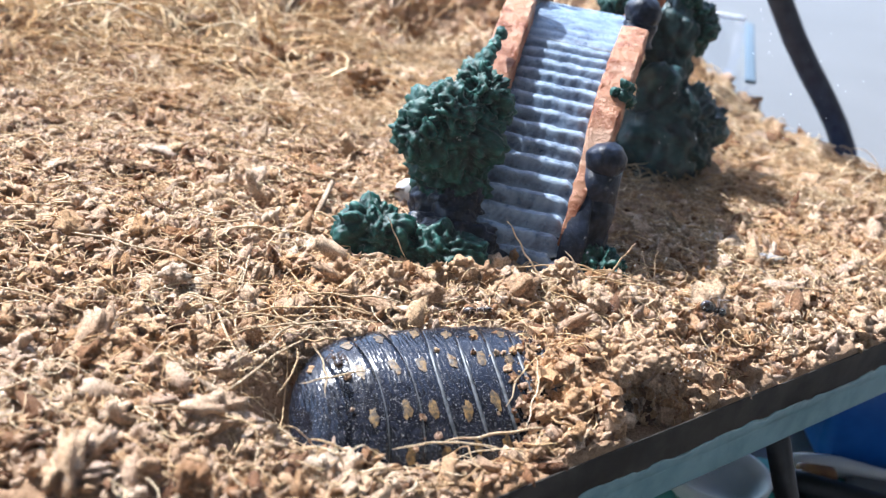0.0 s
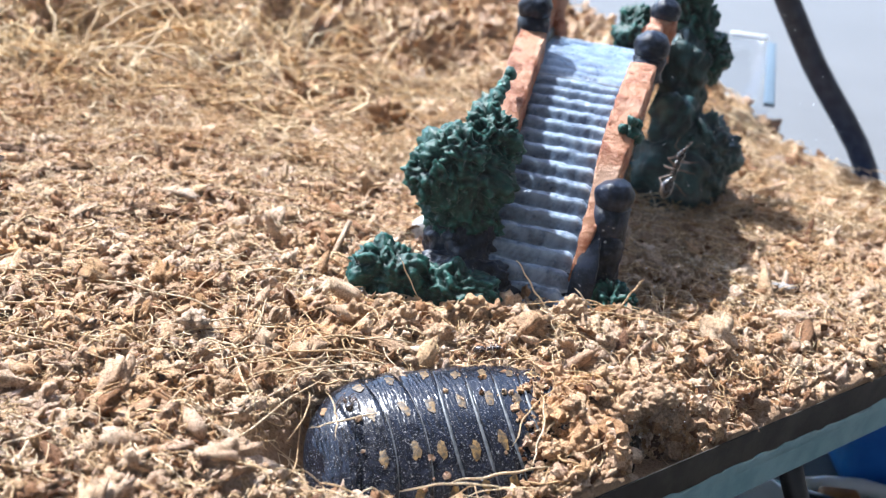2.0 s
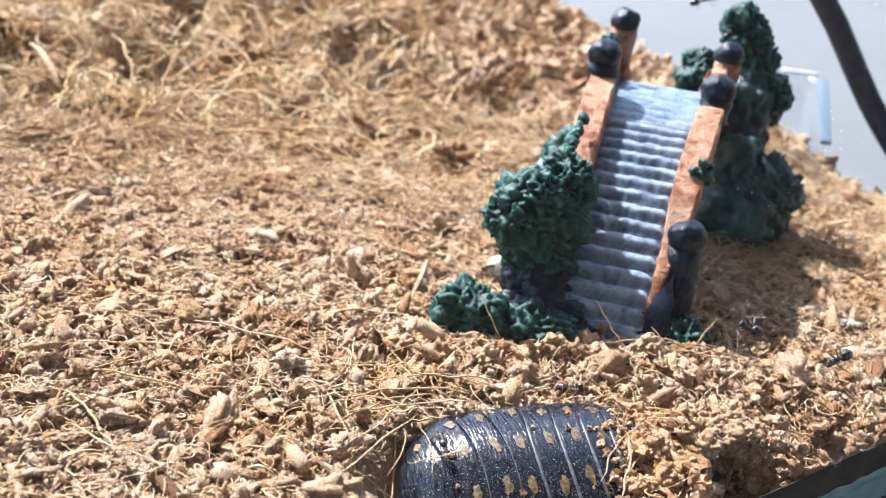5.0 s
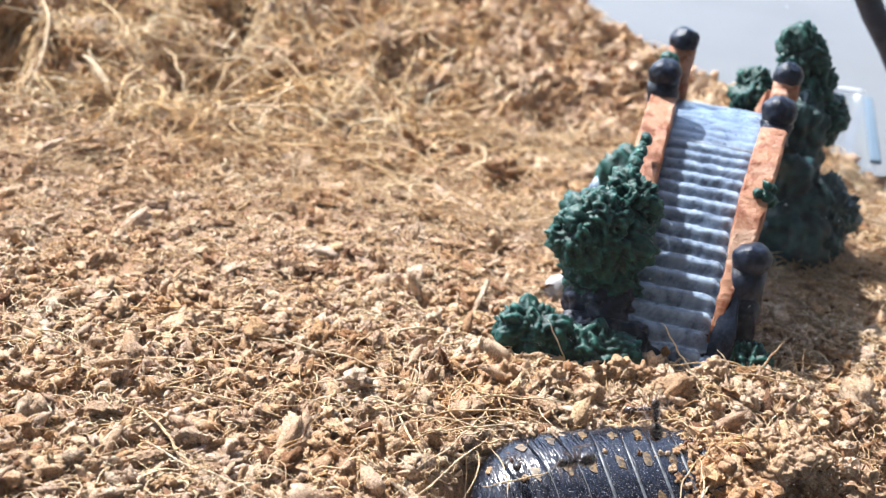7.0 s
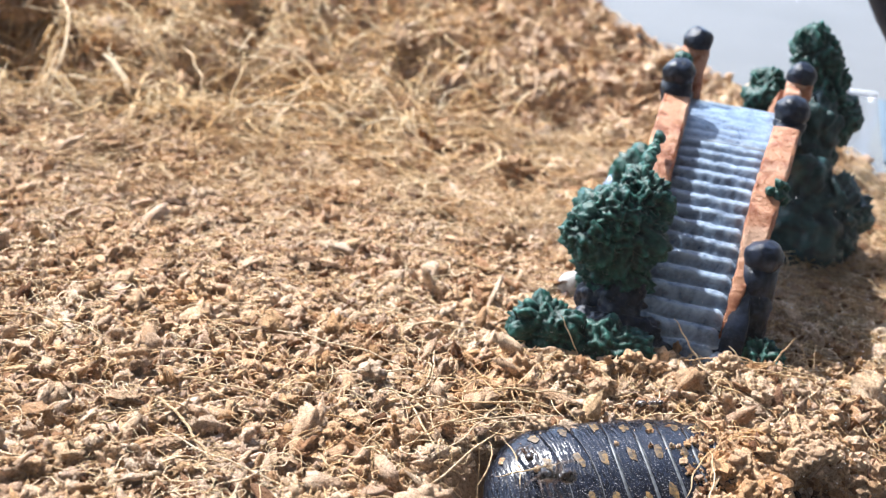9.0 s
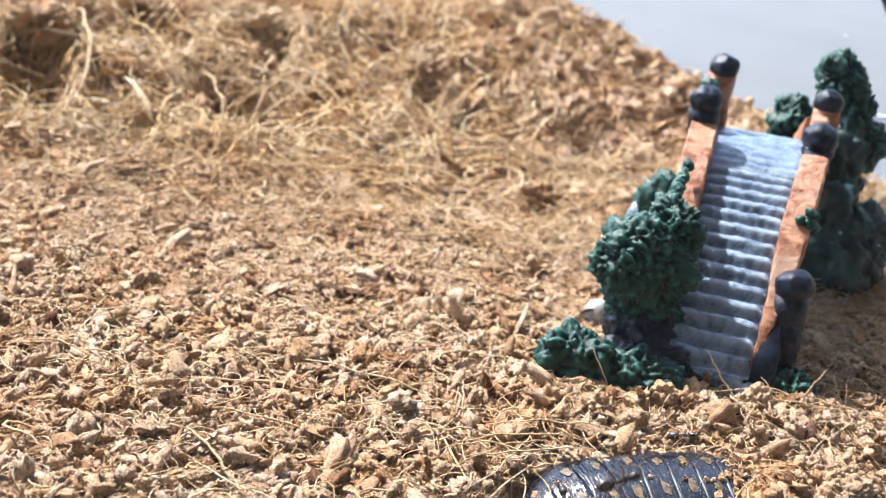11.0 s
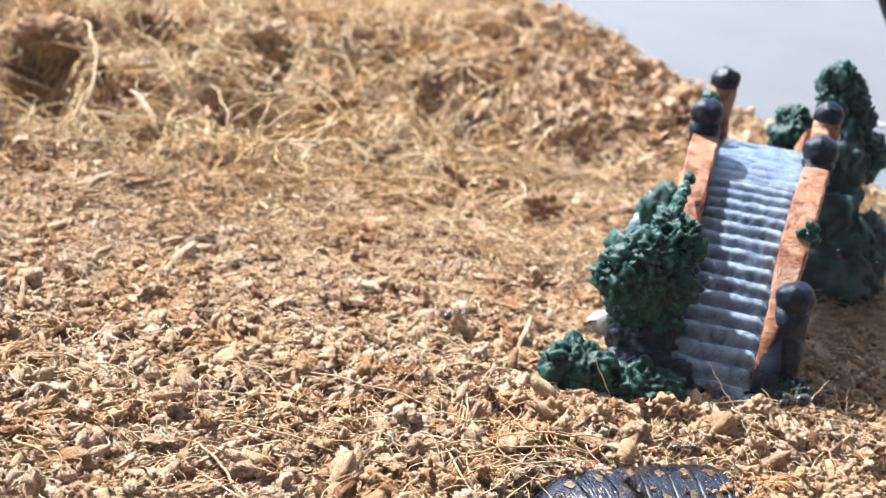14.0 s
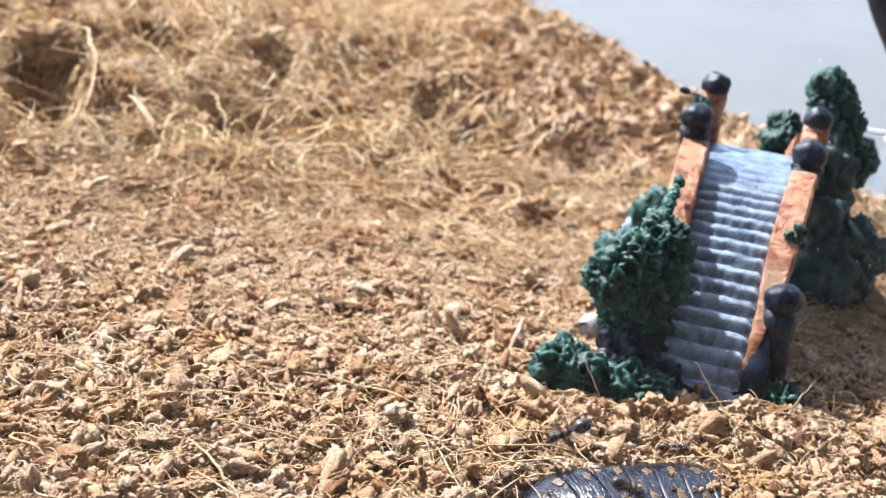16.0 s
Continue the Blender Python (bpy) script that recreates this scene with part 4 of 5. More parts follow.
for k, (a, b, side, up, thick) in enumerate((
        ((23.5, 165.0, 4.6), (45.5, 169.5, 3.9), 1.2, 0.5, 0.14), ((30.0, 166.0, 4.4), (47.0, 167.5, 3.7), -1.0, 0.4, 0.13), ((34.0, 168.5, 4.4), (52.0, 166.5, 2.9), 0.6, 0.7, 0.13), ((36.0, 164.0, 4.2), (50.0, 170.0, 2.9), 0.7, 0.6, 0.12),
        ((26.9, 133.5, 0.6), (44.0, 151.0, 1.2), 1.8, 1.0, 0.3), ((38.0, 146.8, 2.0), (48.0, 150.0, 1.0), -0.8, 0.6, 0.2),
        ((-16, 140, 2.0), (3.5, 143.5, 3.6), 1.2, 0.9, 0.15), ((-15, 135.5, 2.4), (4.0, 141.5, 3.8), -0.8, 1.0, 0.14), ((-17, 131, 1.6), (-1, 143.5, 3.4), 1.6, 0.8, 0.13), ((-12, 146, 2.4), (8.0, 148.0, 3.6), 1.0, 1.0, 0.14), ((-14, 128, 1.2), (-5.0, 145, 3.2), -1.6, 1.0, 0.13), ((-19, 137, 1.6), (-3, 137, 3.0), 1.4, 1.4, 0.12),
        ((-17, 115, 1.0), (-4.5, 135.5, 3.4), -1.0, 1.0, 0.16), ((-4.6, 124.5, 2.4), (4.0, 127.0, 4.6), -0.8, 0.4, 0.12), ((-3.8, 133.0, 3.2), (-1.0, 123.0, 1.8), 0.7, 0.5, 0.11), ((-6.0, 133.0, 3.0), (-7.0, 122.0, 1.4), 0.9, 0.8, 0.11),
        ((-56, 134, 1.6), (-43, 119.5, 1.2), 0.8, 0.6, 0.22), ((-58, 139, 1.6), (-34, 136, 1.6), 1.4, 0.5, 0.16), ((-52, 126, 1.4), (-30, 117, 1.2), -2.0, 0.6, 0.14), ((-62, 146, 1.6), (-38, 150, 1.6), 1.8, 0.4, 0.15), ((-48, 160, 1.6), (-20, 153, 1.8), 1.6, 0.5, 0.15),
        ((-36, 208.5, 1.9), (-2.8, 198.5, 1.6), 0.6, 0.3, 0.2), ((-24, 164.0, 1.2), (-12, 171, 1.8), 2.6, 1.0, 0.22), ((-62, 216, 1.4), (-58, 228, 1.8), 0.4, 0.3, 0.25), ((-68, 158, 1.6), (-44, 170, 1.6), 1.4, 0.4, 0.15), ((-88, 168, 1.6), (-60, 164, 1.6), -1.8, 0.5, 0.16), ((-90, 152, 1.6), (-66, 148, 1.6), 1.8, 0.5, 0.16), ((-34, 146, 1.6), (-14, 152, 2.0), 1.4, 0.6, 0.14),
        ((14, 120.5, -0.6), (27.5, 125.5, 0.4), -0.8, 0.7, 0.18), ((8.0, 116.0, 0.2), (22, 119, 0.2), 0.9, 0.6, 0.14), ((22, 128, 1.2), (30, 144, 3.0), 1.0, 1.0, 0.13), ((24.5, 124.5, 0.4), (26.0, 139, 3.4), -0.8, 0.6, 0.12))):
    hair(a, b, side, up, thick, 20 + k * 2.3)
for k, (a, b, side, up, thick) in enumerate((
        ((-158, 311, 25), (-126, 256, 5), 11, 9, 0.42), ((-163, 309, 27), (-160, 283, 18), 1, 2, 0.4), ((-129, 276, 15), (-126, 250, 4), 1, 3, 0.35), ((-118, 277, 15), (-107, 268, 7), 0.5, 1, 1.0), ((-150, 292, 20), (-112, 286, 15), 3, 4, 0.3), ((-140, 262, 8), (-98, 276, 9), -4, 3, 0.3),
        ((-77, 296, 17), (-82, 272, 4), -3, 4, 0.4), ((-70, 298, 16), (-88, 274, 5), 4, 4, 0.35), ((-66, 292, 14), (-72, 268, 4), 3, 3, 0.35), ((-98, 288, 14), (-60, 284, 8), 4, 5, 0.35), ((-92, 280, 9), (-64, 296, 14), 3, 4, 0.3), ((-84, 302, 18), (-56, 280, 7), 3, 4, 0.3), ((-104, 296, 15), (-90, 272, 6), 2, 3, 0.3), ((-60, 300, 13), (-40, 286, 7), 2, 3, 0.3),
        ((-110, 262, 6), (-70, 266, 5), 3, 2, 0.25), ((-60, 262, 4), (-28, 258, 3), 2, 2, 0.22), ((-34, 288, 7), (2, 284, 6), 3, 2, 0.25))):
    hair(a, b, side, up, thick, 90 + k * 2.9, "long curved pale coconut fibre on the heap")

rng = random.Random(44)
for k in range(66):
    a = Vector((rng.uniform(-34, 4), rng.uniform(115, 158), 0))
    turn, ln = rng.uniform(-0.5, 2.6), rng.uniform(7, 17)
    b = a + ln * Vector((math.cos(turn), math.sin(turn), 0))
    if not (free_spot(a.x, a.y, 1.0) and free_spot(b.x, b.y, 0.8)):
        continue
    a.z, b.z = ground_z(a.x, a.y) + 0.4, ground_z(b.x, b.y) + 0.5
    hair(a, b, rng.uniform(-3.0, 3.0), rng.uniform(0.8, 2.4), rng.uniform(0.09, 0.14), 200 + k * 1.7)
for k in range(44):
    x = rng.uniform(-165, -35)
    a = Vector((x, rng.uniform(262, 312) - 0.05 * x, 0))
    turn, ln = rng.uniform(-0.6, 3.6), rng.uniform(14, 38)
    b = a + ln * Vector((math.cos(turn), 0.6 * math.sin(turn), 0))
    a.z, b.z = ground_z(a.x, a.y) + 0.8, ground_z(b.x, b.y) + 0.8
    hair(a, b, rng.uniform(-9, 9), rng.uniform(1.5, 7), rng.uniform(0.2, 0.34), 300 + k * 1.7, "long curved pale coconut fibre on the heap")


# ---- ants ----
def ant_leg(root, side, k):
    """One leg with its joints; its origin lies where it meets the thorax."""
    hip = Vector((0.55 - 0.5 * k, 0.34 * side, -0.05))
    ahead = (1.3, 0.15, -1.5)[k]
    out = (1.5, 2.0, 1.9)[k]
    bm = bmesh.new()
    pts = [(0, 0, 0), (ahead * 0.12, 0.22 * side, 0.05), (ahead * 0.55, out * 0.55 * side, 0.75), (ahead * 0.85, out * 0.85 * side, -0.35), (ahead * 1.2, out * 1.12 * side, -1.1)]
    tube(bm, pts, [0.13, 0.13, 0.09, 0.07, 0.04], 6)
    leg = part("leg", bm, ANT_LEG, root)
    leg.matrix_local = Matrix.Translation(hip * MM)
    return leg, hip


def build_ant(scale=1.0):
    root = new("ant")
    root.empty_display_size = 0.003
    tagged(root, "dark brown ant with long legs walking on the coir", "ant", "ants in the tank")
    legs = []
    bm = bmesh.new()
    lump(bm, (0.75, 0, 0.05), (0.62, 0.42, 0.42), 3, 0.05, 1.0, 1)
    lump(bm, (-0.05, 0, 0.08), (0.7, 0.36, 0.38), 3, 0.05, 1.0, 2)
    part("thorax", bm, ANT, root)
    bm = bmesh.new()
    lump(bm, (-0.95, 0, 0.02), (0.2, 0.18, 0.32), 2, 0.05, 1.0, 3)
    part("petiole", bm, ANT, root)
    bm = bmesh.new()
    lump(bm, (-2.25, 0, 0.12), (1.3, 0.85, 0.78), 3, 0.04, 0.8, 4)
    part("gaster", bm, ANT, root, "shiny black rounded gaster")
    bm = bmesh.new()
    lump(bm, (1.95, 0, -0.02), (0.72, 0.62, 0.45), 3, 0.05, 1.0, 5)
    head = part("head", bm, ANT, root)
    for side in (-1, 1):
        bm = bmesh.new()
        lump(bm, (2.05, 0.48 * side, 0.2), (0.16, 0.1, 0.14), 2, 0.0, 1.0, 5)
        part("eye", bm, BLACK, head)
        bm = bmesh.new()
        tube(bm, [(2.55, 0.12 * side, -0.12), (2.85, 0.1 * side, -0.22), (2.9, -0.02 * side, -0.25)], [0.13, 0.09, 0.03], 6)
        part("mandible", bm, ANT_LEG, head)
        bm = bmesh.new()
        tube(bm, [(2.4, 0.25 * side, 0.2), (2.75, 0.95 * side, 0.55), (3.3, 1.25 * side, 0.45), (4.0, 1.35 * side, 0.15)], [0.07, 0.06, 0.05, 0.05], 5)
        part("antenna", bm, ANT_LEG, head)
        for k in range(3):
            legs.append((*ant_leg(root, side, k), side, k))
    return root, legs


for x, y, z, turn, tip in ((-0.4, 131.6, 2.6, 100, 10), (18.6, 151.8, 2.8, -20, -25)):
    resting, _ = build_ant()
    tagged(resting, "dark brown ant resting half hidden in the coir", "ant", "ants in the tank")
    resting.matrix_world = pose(x * MM, y * MM, z * MM, 0, tip, turn) @ Matrix.Scale(0.75, 4)


# ---- desk, cable and things round the tank ----
def build_surroundings():
    bm = bmesh.new()
    bmesh.ops.create_grid(bm, x_segments=40, y_segments=40, size=6000)
    for v in bm.verts:
        v.co += Vector((0, 2500, -58))
    tagged(part("desk", bm, DESK, None, smooth=False), "plain pale grey desk under the tank", "desk", kind="structure")
    # unseen walls and ceiling added to block sky and set fill; open towards the light
    for name, lo, hi in (("wall_south", (-2600, -760, -58), (1700, -640, 2300)), ("wall_east", (1700, -760, -58), (1820, 3500, 2300)), ("ceiling", (-2600, -760, 2300), (1820, 620, 2400))):
        bm = bmesh.new()
        box(bm, lo, hi)
        tagged(part(name, bm, WALL, None, smooth=False), "light-shaping grey-beige " + name.split("_")[0] + " added out of view", "wall" if name != "ceiling" else "ceiling", kind="structure")
    bm = bmesh.new()
    pts = [(150, 322, -54.5), (141, 312, -50), (134, 305, -34), (129, 301, -18), (126, 300, -9.5), (124, 300, -5.5), (120, 300, 0.7), (114.2, 300, 7.9), (108.2, 300, 14.8), (102.7, 300, 21.6), (97.5, 300, 29), (90, 300, 40), (84, 300, 47.5), (77, 300, 58), (66, 302, 78), (52, 306, 110), (36, 312, 160), (22, 320, 240), (14, 330, 360)]
    pts = [(x - 1.6, y, z) for x, y, z in pts]
    fine = []
    for a, b in zip(pts, pts[1:]):
        fine += [Vector(a).lerp(Vector(b), k / 6) for k in range(6)]
    tube(bm, fine, 3.1, 16)
    tagged(part("cable", bm, CABLE), "black rubber cable hanging down beside the tank", "cable")
    # clear tub with a pale blue rim
    tub = base("plastic_tub", 0, 0, 0)
    tub.matrix_world = pose(106.0 * MM, 353 * MM, -58 * MM, 0, 0, -13)
    tagged(tub, "narrow translucent plastic tub with a pale blue rim beside the tank", "tub")
    ring = []
    for cx, cy, a0 in ((-8, 27, 0), (-16, 27, 90), (-16, -62, 180), (-8, -62, 270)):
        for k in range(7):
            a = radians(a0 + 15 * k)
            ring.append((cx + 8 * math.cos(a), cy + 9 * math.sin(a)))

    def wall(profile):
        bm = bmesh.new()
        loops = [[bm.verts.new((-12 + (x + 12) * (1 - o / 12), y * (1 - o / 36), z)) for x, y in ring] for o, z in profile]
        for l0, l1 in zip(loops, loops[1:] + loops[:1]):
            for q in range(len(ring)):
                bm.faces.new((l0[q], l0[(q + 1) % len(ring)], l1[(q + 1) % len(ring)], l1[q]))
        bmesh.ops.recalc_face_normals(bm, faces=bm.faces)
        return bm

    bm = bmesh.new()
    box(bm, (-2.9, -58, 66.8), (0.1, 27, 68.0), 0.5, 3)
    part("rim", bm, PALE, tub, "pale blue plastic rim")
    # thin white bar standing in for the highlight on the back edge
    bm = bmesh.new()
    tube(bm, [(-3 - 1.5 * k, 34.5 - 0.25 * k, 67.6) for k in range(9)], 0.7, 8)
    part("back_glint", bm, WHITE, tub, "back edge with its highlight modelled as a white bar")
    part("side", wall([(1.2, 0.2), (1.2, 66.8), (1.9, 66.8), (1.9, 0.2)]), CLEAR, tub, "translucent plastic side")
    # things under the tank's raised front edge
    bm = bmesh.new()
    box(bm, (107, 222, -58), (200, 300, -34), 3, 3)
    tagged(part("storage_box", bm, BLUE), "dark blue plastic box on the desk", "box")
    bm = bmesh.new()
    tube(bm, [(97, 215.5, -55.2), (102.4, 217.5, -55.2), (110.5, 218.2, -55.2), (121, 215.0, -55.2), (150, 205, -55.2)], 2.4, 12)
    tagged(part("white_rod", bm, WHITE), "white plastic rod lying on the desk", "rod")
    bm = bmesh.new()
    box(bm, (98.5, 209.5, -57.4), (107.5, 213.5, -52), 1.2, 3)
    tagged(part("wood_block", bm, WOOD), "small brown wooden block on the desk", "block")
    bm = bmesh.new()
    box(bm, (109.5, 207.5, -57.4), (140, 212.5, -53), 1.2, 3)
    tagged(part("grey_strip", bm, TRAY), "pale grey plastic strip lying on the desk", "strip")
    bm = bmesh.new()
    tube(bm, [(93, 208.5, -54.2), (99, 206.6, -54.2), (107, 204.6, -54.2), (117, 201.5, -54.2), (150, 190, -54.2)], 3.2, 12)
    tagged(part("black_bar", bm, BLACK), "black plastic bar lying on the desk", "bar")
    bm = bmesh.new()
    box(bm, (64, 190, -58), (138, 221, -57.4), 0.2, 2)
    tagged(part("green_mat", bm, GREEN), "dark green plastic mat on the desk", "mat")
    # a round white dish with a raised rim
    bm = bmesh.new()
    prof = [(0, 1.6), (6.5, 1.6), (9.0, 4.2), (10.6, 6.2), (11.6, 6.2), (11.2, 4.4), (9.2, 0.8), (7.0, 0.0), (0, 0.0)]
    rings = [[bm.verts.new((79 + r * math.cos(a * math.pi / 16), 204 + r * math.sin(a * math.pi / 16), -57.4 + z)) for a in range(32)] for r, z in prof[1:-1]]
    for r0, r1 in zip(rings, rings[1:]):
        for a in range(32):
            bm.faces.new((r0[a], r0[(a + 1) % 32], r1[(a + 1) % 32], r1[a]))
    bm.faces.new(rings[0][::-1])
    bm.faces.new(rings[-1])
    bmesh.ops.recalc_face_normals(bm, faces=bm.faces)
    tagged(part("white_dish", bm, WHITE), "round white plastic dish on the desk", "dish")
    bm = bmesh.new()
    tube(bm, [(71.0, 163.2, -15.3), (80.4, 169.2, -35), (91.4, 176.2, -57.2)], 2.1, 14)
    tagged(part("prop", bm, BLACK), "black plastic prop leaning under the tank edge", "prop")
    for s, w in ((6, 6), (6, 460), (390, 6), (390, 460)):
        bm = bmesh.new()
        p = tank_point(s, w)
        tube(bm, [(p.x, p.y, -58), (p.x, p.y, -30), (p.x, p.y, -15.3)], [3.2, 2.8, 2.8], 12)
        tagged(part("tank_foot", bm, BLACK), "black plastic foot under the tank", "foot", "feet of the tank")


build_surroundings()


# ---- what moves ----
# seconds, place along the front glass and height in millimetres, heading in degrees
ANT_RIGHT = [
    (0, 134.5, 13.4, -24),
    (0.1, 131.9, 12.2, -24),
    (0.2, 130.9, 11.8, 17),
    (0.3, 130.1, 12.7, 87),
    (0.4, 131.7, 14.9, 118),
    (0.5, 132.3, 16.8, 117),
    (0.6, 133.5, 18.5, 114),
    (0.7, 134.4, 21.3, 125),
    (0.8, 138.1, 25.0, 138),
    (0.9, 140.0, 26.5, 160),
    (1, 147.7, 28.5, 168),
    (1.1, 147.9, 28.2, 168),
    (1.2, 147.6, 28.1, 168),
    (1.3, 147.0, 28.5, 118),
    (1.4, 149.2, 31.0, 162),
    (1.5, 159.2, 32.4, 193),
    (1.6, 161.2, 28.2, 263),
    (1.7, 160.2, 23.7, 333),
    (1.8, 154.0, 29.9, 403),
    (1.9, 152.6, 36.4, 442),
    (2, 152.4, 41.7, 433),
    (2.1, 150.7, 43.0, 388),
    (2.2, 146.5, 44.8, 368),
    (2.3, 138.1, 44.8, 352),
    (2.4, 131.7, 42.8, 325),
    (2.5, 128.4, 37.9, 305),
    (2.6, 124.8, 32.9, 280),
    (2.7, 126.1, 24.4, 260),
    (2.8, 127.7, 16.3, 251),
    (3, 129.6, 14.0, 251),
    (3.2, 129.8, 11.8, 204),
    (3.4, 130.0, 9.7, 156),
    (5.2, 157.2, 26.2, 153),
    (5.3, 162.5, 26.2, 196),
    (5.4, 170.5, 22.3, 214),
    (5.5, 177.3, 16.0, 218),
    (5.6, 181.7, 13.7, 207),
    (5.8, 186.9, 11.1, 179),
    (6.05, 189.3, 12.5, 139),
    (6.3, 191.7, 13.9, 99),
    (6.6, 187.8, 16.6, 41),
    (6.7, 186.3, 18.3, 90),
    (6.8, 184.9, 19.9, 139),
    (7, 194.2, 22.2, 170),
    (7.2, 196.1, 22.0, 177),
    (7.6, 195.7, 22.1, 238),
    (8, 195.2, 22.2, 299),
    (8.25, 195.2, 21.3, 259),
    (8.5, 195.2, 20.4, 219),
    (9, 198.2, 19.8, 162),
    (9.15, 200.1, 21.2, 100),
    (9.3, 202.0, 22.5, 38),
    (11.4, 193.8, 23.3, 0),
    (12.1, 192.5, 22.9, 68),
    (12.8, 191.3, 22.6, 135),
    (14.5, 194.7, 24.2, 135),
    (15, 193.6, 23.6, 79),
    (15.5, 192.5, 22.9, 24),
    (16, 191.4, 22.2, -32),
]
ANT_RIDGE = [
    (0, 70.0, 22.0, -173),
    (4.4, 105.0, 18.0, -174),
    (5.3, 136.6, 14.8, -179),
    (5.5, 141.6, 17.6, -206),
    (5.8, 145.5, 19.0, -196),
    (5.9, 149.3, 19.9, -203),
    (6, 152.4, 21.9, -205),
    (6.1, 163.2, 26.5, -199),
    (6.2, 163.3, 25.6, -193),
    (6.3, 167.4, 27.4, -202),
    (6.4, 170.7, 28.6, -191),
    (6.5, 173.7, 28.6, -174),
    (6.6, 177.2, 28.0, -154),
    (6.8, 181.5, 24.9, -144),
    (6.9, 181.7, 24.7, -198),
    (7, 181.9, 24.6, -253),
    (7.1, 182.4, 27.8, -263),
    (7.2, 182.5, 29.4, -306),
    (7.3, 181.1, 29.5, -374),
    (7.4, 180.6, 28.9, -392),
    (7.5, 175.5, 26.1, -388),
    (7.6, 171.9, 24.3, -367),
    (7.7, 167.7, 25.0, -362),
    (7.8, 165.4, 24.0, -375),
    (8, 157.3, 22.2, -315),
    (8.2, 157.7, 31.7, -295),
    (8.3, 155.6, 31.1, -335),
    (8.4, 153.4, 30.5, -375),
    (8.6, 152.1, 30.2, -377),
    (8.8, 144.0, 27.7, -377),
    (9, 131.8, 23.8, -376),
    (9.13, 127.9, 22.8, -432),
    (9.27, 124.0, 21.7, -488),
    (9.4, 120.1, 20.7, -543),
    (11, 137.1, 24.1, -546),
    (11.3, 151.7, 23.8, -528),
    (11.45, 152.7, 22.2, -487),
    (11.6, 153.6, 20.5, -445),
    (11.9, 151.4, 19.0, -387),
    (12.05, 151.1, 19.1, -325),
    (12.2, 150.8, 19.1, -263),
    (12.5, 152.4, 27.5, -220),
    (12.65, 155.4, 26.4, -170),
    (12.8, 158.4, 25.4, -120),
    (12.95, 157.9, 22.1, -79),
    (13.1, 157.3, 18.8, -38),
    (13.2, 156.8, 20.3, 12),
    (13.3, 156.3, 21.8, 63),
    (13.4, 155.8, 23.4, 113),
    (13.7, 160.9, 27.0, 156),
    (14, 168.3, 29.0, 173),
    (14.3, 182.7, 29.6, 177),
    (14.6, 194.7, 30.5, 167),
    (14.9, 195.4, 32.6, 142),
    (15.2, 198.8, 33.7, 180),
    (15.5, 200.5, 32.6, 197),
    (16, 203.1, 32.3, 186),
]
# seconds, place in millimetres, heading and tip in degrees
ANT_SAND = [
    (0, 25.0, 266.0, 2.9, -158, 0),
    (9.5, 20.0, 264.0, 2.9, -172, 0),
    (10.4, -5.0, 262.0, 2.9, -176, -1),
    (11, -28.3, 260.6, 2.0, -161, -2),
    (11.5, -36.6, 251.1, 2.0, -145, 0),
    (12, -70.5, 230.6, 2.2, -137, 1),
    (12.4, -67.6, 222.1, 3.0, -100, -1),
    (12.8, -74.7, 206.2, 1.6, -90, -2),
    (13, -67.6, 198.4, 2.2, -48, 4),
    (13.2, -55.5, 184.6, 3.4, -34, 1),
    (13.4, -44.5, 183.0, 2.6, -20, -1),
    (13.6, -34.4, 176.9, 3.2, 18, 1),
    (14, -22.2, 190.3, 3.0, 66, -2),
    (14.4, -15.4, 220.2, 1.9, 75, -1),
    (14.8, -7.2, 248.0, 1.8, 67, 1),
    (15.2, 1.0, 258.3, 2.3, 51, 2),
    (16, 1.0, 258.3, 2.3, 51, 1),
]
ANT_RIM = [
    (0, 48.9, 380.0, 24.7, -170, 24),
    (7.5, 3.5, 372.0, 45.0, -144, 21),
    (7.75, 9.9, 364.0, 42.5, -97, 21),
    (8, 16.4, 356.0, 40.0, -49, -17),
    (8.3, 20.6, 352.0, 36.9, -39, -34),
    (8.6, 23.7, 350.0, 33.6, -25, -35),
    (8.9, 24.9, 350.0, 26.6, 0, -35),
    (9.2, 29.0, 350.0, 20.5, 36, -35),
    (11.6, 28.4, 351.0, 20.8, 98, -35),
    (14, 27.7, 352.0, 21.1, 160, 30),
    (14.4, 23.6, 352.0, 23.8, 180, 35),
    (14.6, 22.1, 352.0, 25.8, 180, 35),
    (14.9, 22.3, 352.0, 29.2, 180, 35),
    (15.2, 20.1, 352.0, 30.0, 180, 25),
    (15.3, 19.8, 352.0, 30.2, 120, 25),
    (15.4, 19.6, 352.0, 30.4, 60, 25),
    (15.5, 19.3, 352.0, 30.6, 0, -35),
    (16, 23.0, 352.0, 27.3, 0, -35),
]
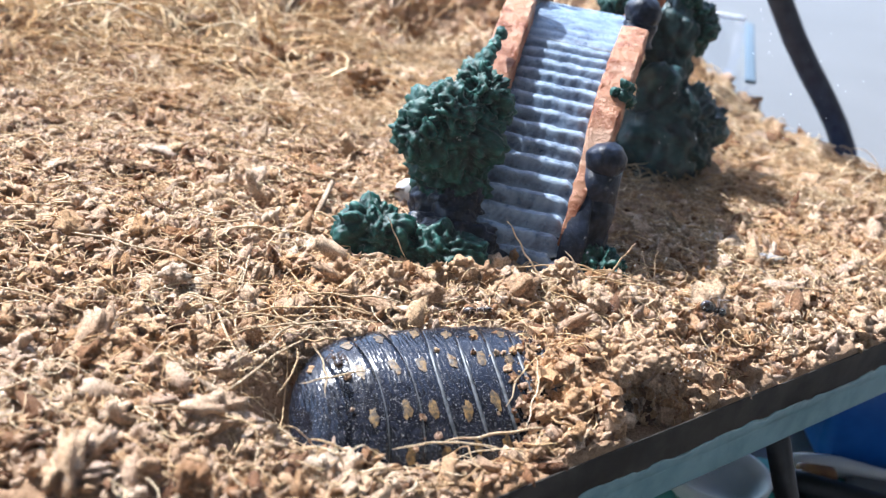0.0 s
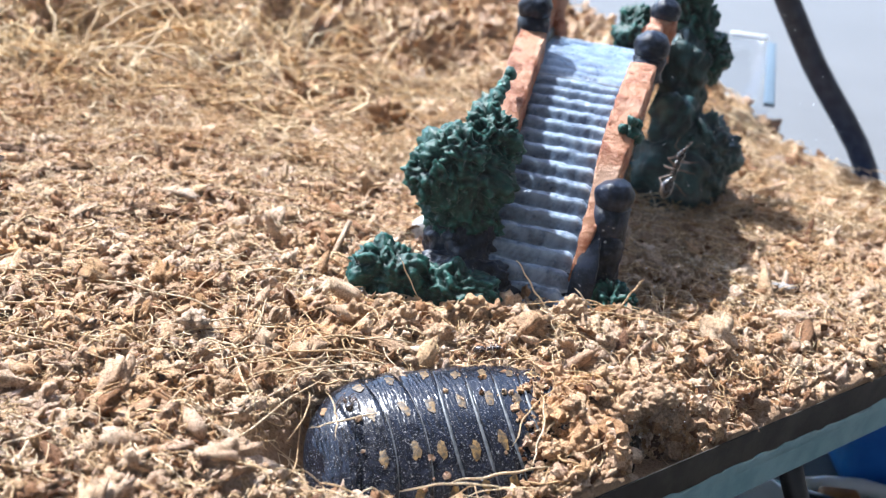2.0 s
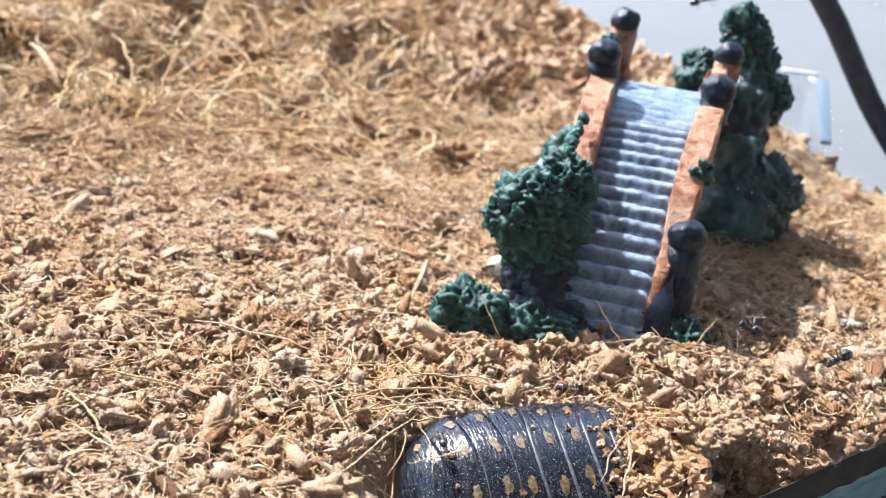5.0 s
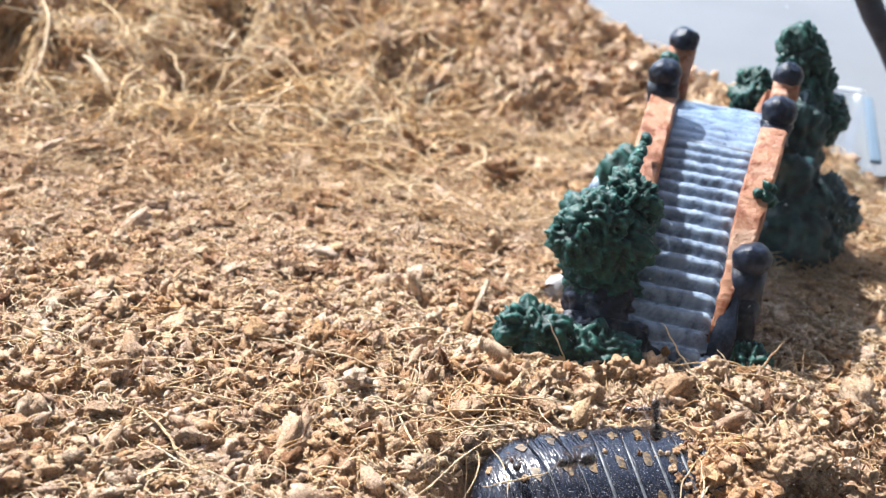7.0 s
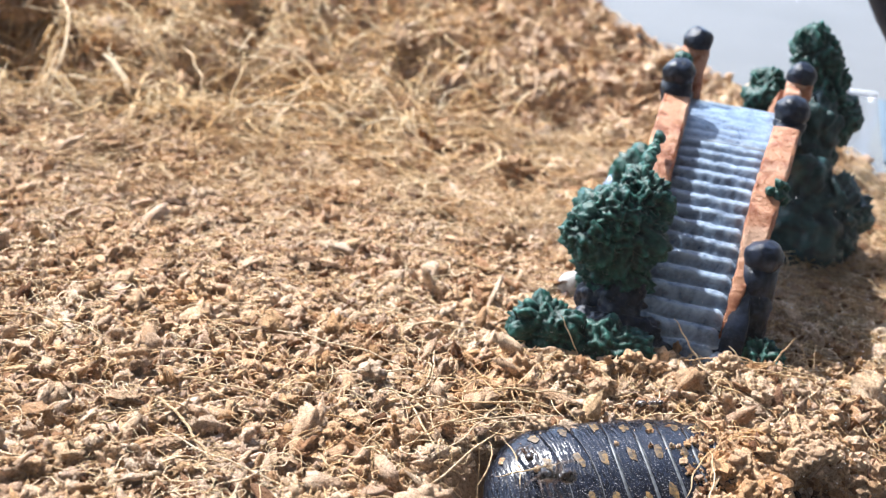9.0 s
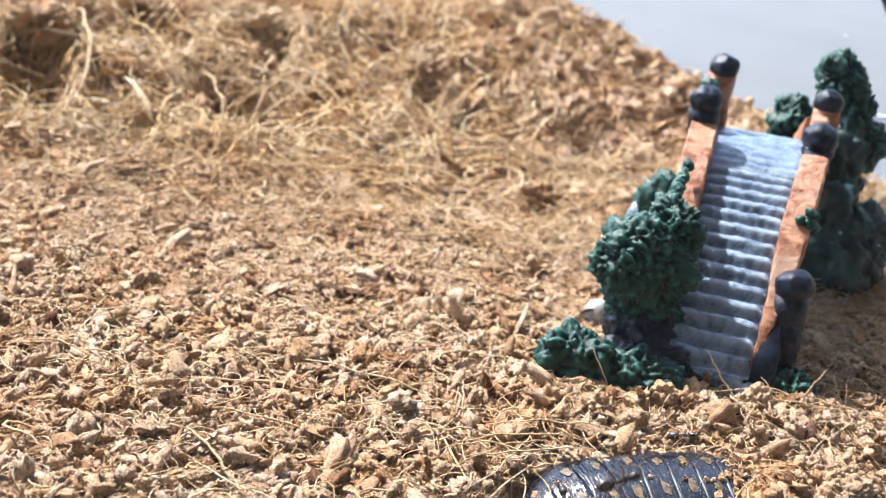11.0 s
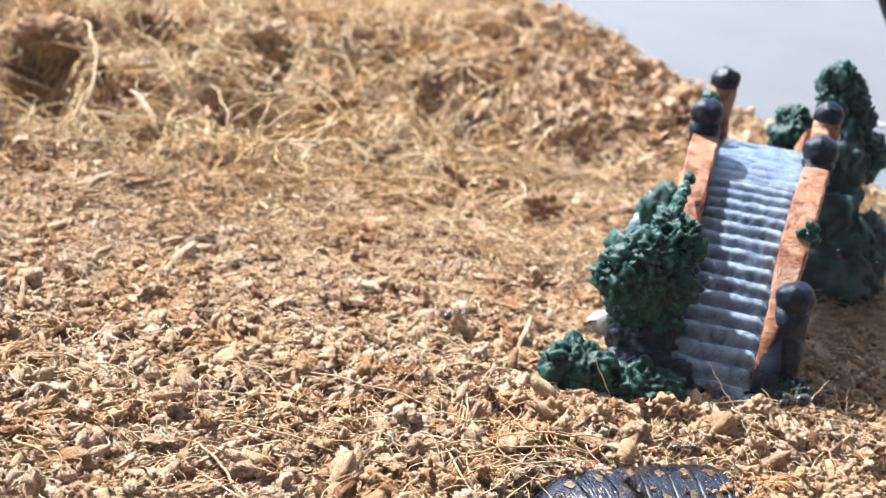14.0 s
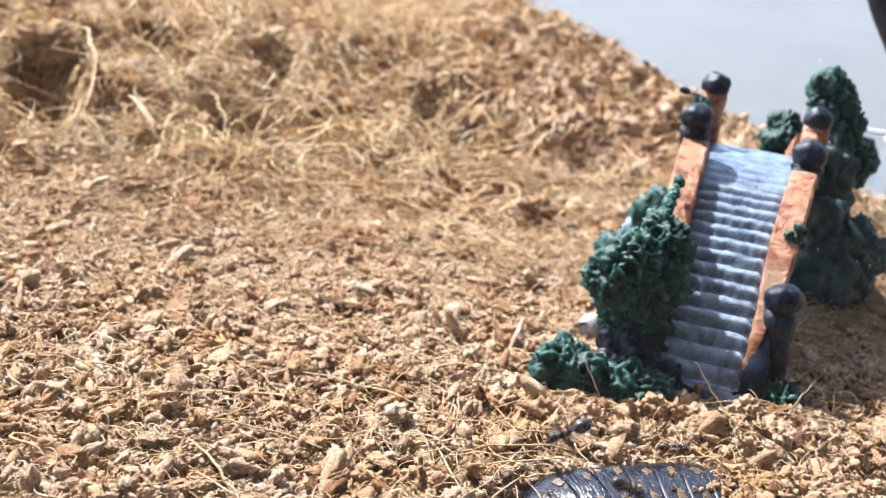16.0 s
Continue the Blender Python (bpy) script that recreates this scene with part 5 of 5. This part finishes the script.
ANT_POST = [
    (0, 48.0, 262.0, 12.1, -141, 35),
    (0.7, 43.1, 258.0, 24.3, -136, 35),
    (0.9, 37.8, 252.0, 30.2, -130, 35),
    (1, 36.3, 250.0, 32.0, -158, 35),
    (1.2, 32.9, 250.0, 34.6, -195, 35),
    (1.35, 30.9, 251.0, 37.4, -262, 35),
    (1.5, 28.9, 252.0, 40.2, -328, 35),
    (5, 45.9, 258.0, 48.7, -348, 19),
    (5.3, 48.0, 256.0, 46.9, -389, -5),
    (5.5, 55.1, 253.0, 47.8, -385, 6),
    (5.57, 54.9, 253.0, 47.8, -444, 6),
    (5.63, 54.7, 253.0, 47.7, -504, 6),
    (5.7, 54.5, 253.0, 47.7, -564, -35),
    (5.9, 48.3, 256.0, 41.5, -564, -35),
    (6.1, 43.4, 258.0, 39.3, -563, -35),
    (6.3, 43.5, 258.0, 35.8, -501, -35),
    (6.5, 40.9, 256.0, 31.4, -479, -35),
    (6.57, 40.7, 254.7, 29.1, -423, -35),
    (6.63, 40.4, 253.3, 26.9, -368, -35),
    (6.7, 40.2, 252.0, 24.6, -313, -35),
    (8, 46.4, 262.0, 15.2, -286, -23),
    (9.27, 45.3, 262.0, 16.8, -233, -23),
    (10.53, 44.2, 262.0, 18.5, -180, -23),
    (11.8, 43.1, 262.0, 20.1, -127, 35),
    (12.2, 37.3, 250.0, 31.4, -127, 30),
    (12.35, 38.7, 254.0, 27.2, -54, 30),
    (12.5, 40.1, 258.0, 23.0, 19, -33),
    (13.4, 41.5, 255.0, 25.2, -41, -33),
    (14.3, 43.0, 252.0, 27.5, -101, 30),
    (14.6, 36.7, 240.0, 33.6, -121, 25),
    (14.7, 34.6, 238.0, 35.2, -129, 35),
    (14.9, 31.9, 234.0, 42.3, -128, 35),
    (15, 29.1, 231.0, 46.6, -167, 35),
    (15.1, 23.3, 232.0, 51.8, -173, 8),
    (15.2, 20.4, 230.0, 47.9, -138, -35),
    (15.3, 20.0, 229.0, 45.9, -112, -35),
    (15.4, 20.0, 229.0, 45.3, -56, -35),
    (15.5, 20.0, 229.0, 44.7, 0, -35),
    (16, 21.7, 229.0, 44.3, 0, -13),
]


def gait(legs, seed):
    """The legs swing back and forth in turn, three and three."""
    for leg, hip, side, k in legs:
        phase = seed + math.pi * ((k + (side > 0)) % 2)
        rows = []
        for j in range(107):
            t = min(16.0, 0.15 * j)
            rows.append((t, Matrix.Translation(hip * MM) @ pose(0, 0, 0, 6 * side * math.cos(13 * t + phase), 0, 17 * math.sin(13 * t + phase))))
        walk(leg, rows)


def on_glass(s, z, turn):
    """Pose of an ant that clings to the inner face of the front glass, its back turned into the tank."""
    a = radians(turn)
    f = math.cos(a) * ALONG + math.sin(a) * Vector((0, 0, 1))
    left = INTO.cross(f)
    m = Matrix((f, left, INTO)).transposed().to_4x4()
    m.translation = tank_point(s, 1.1, z) * MM
    return m


def motions():
    for seed, rows in enumerate((ANT_RIGHT, ANT_RIDGE)):
        ant, legs = build_ant()
        tagged(ant, "dark brown ant with long legs climbing the front glass", "ant", "ants in the tank")
        walk(ant, [(t, on_glass(s, z, turn)) for t, s, z, turn in rows])
        gait(legs, seed * 2.1 + 5)
    for seed, rows in enumerate((ANT_SAND, ANT_RIM, ANT_POST)):
        ant, legs = build_ant()
        walk(ant, [(t, pose(x * MM, y * MM, z * MM, 0, -tip, turn)) for t, x, y, z, turn, tip in rows])
        gait(legs, seed * 1.3)


motions()
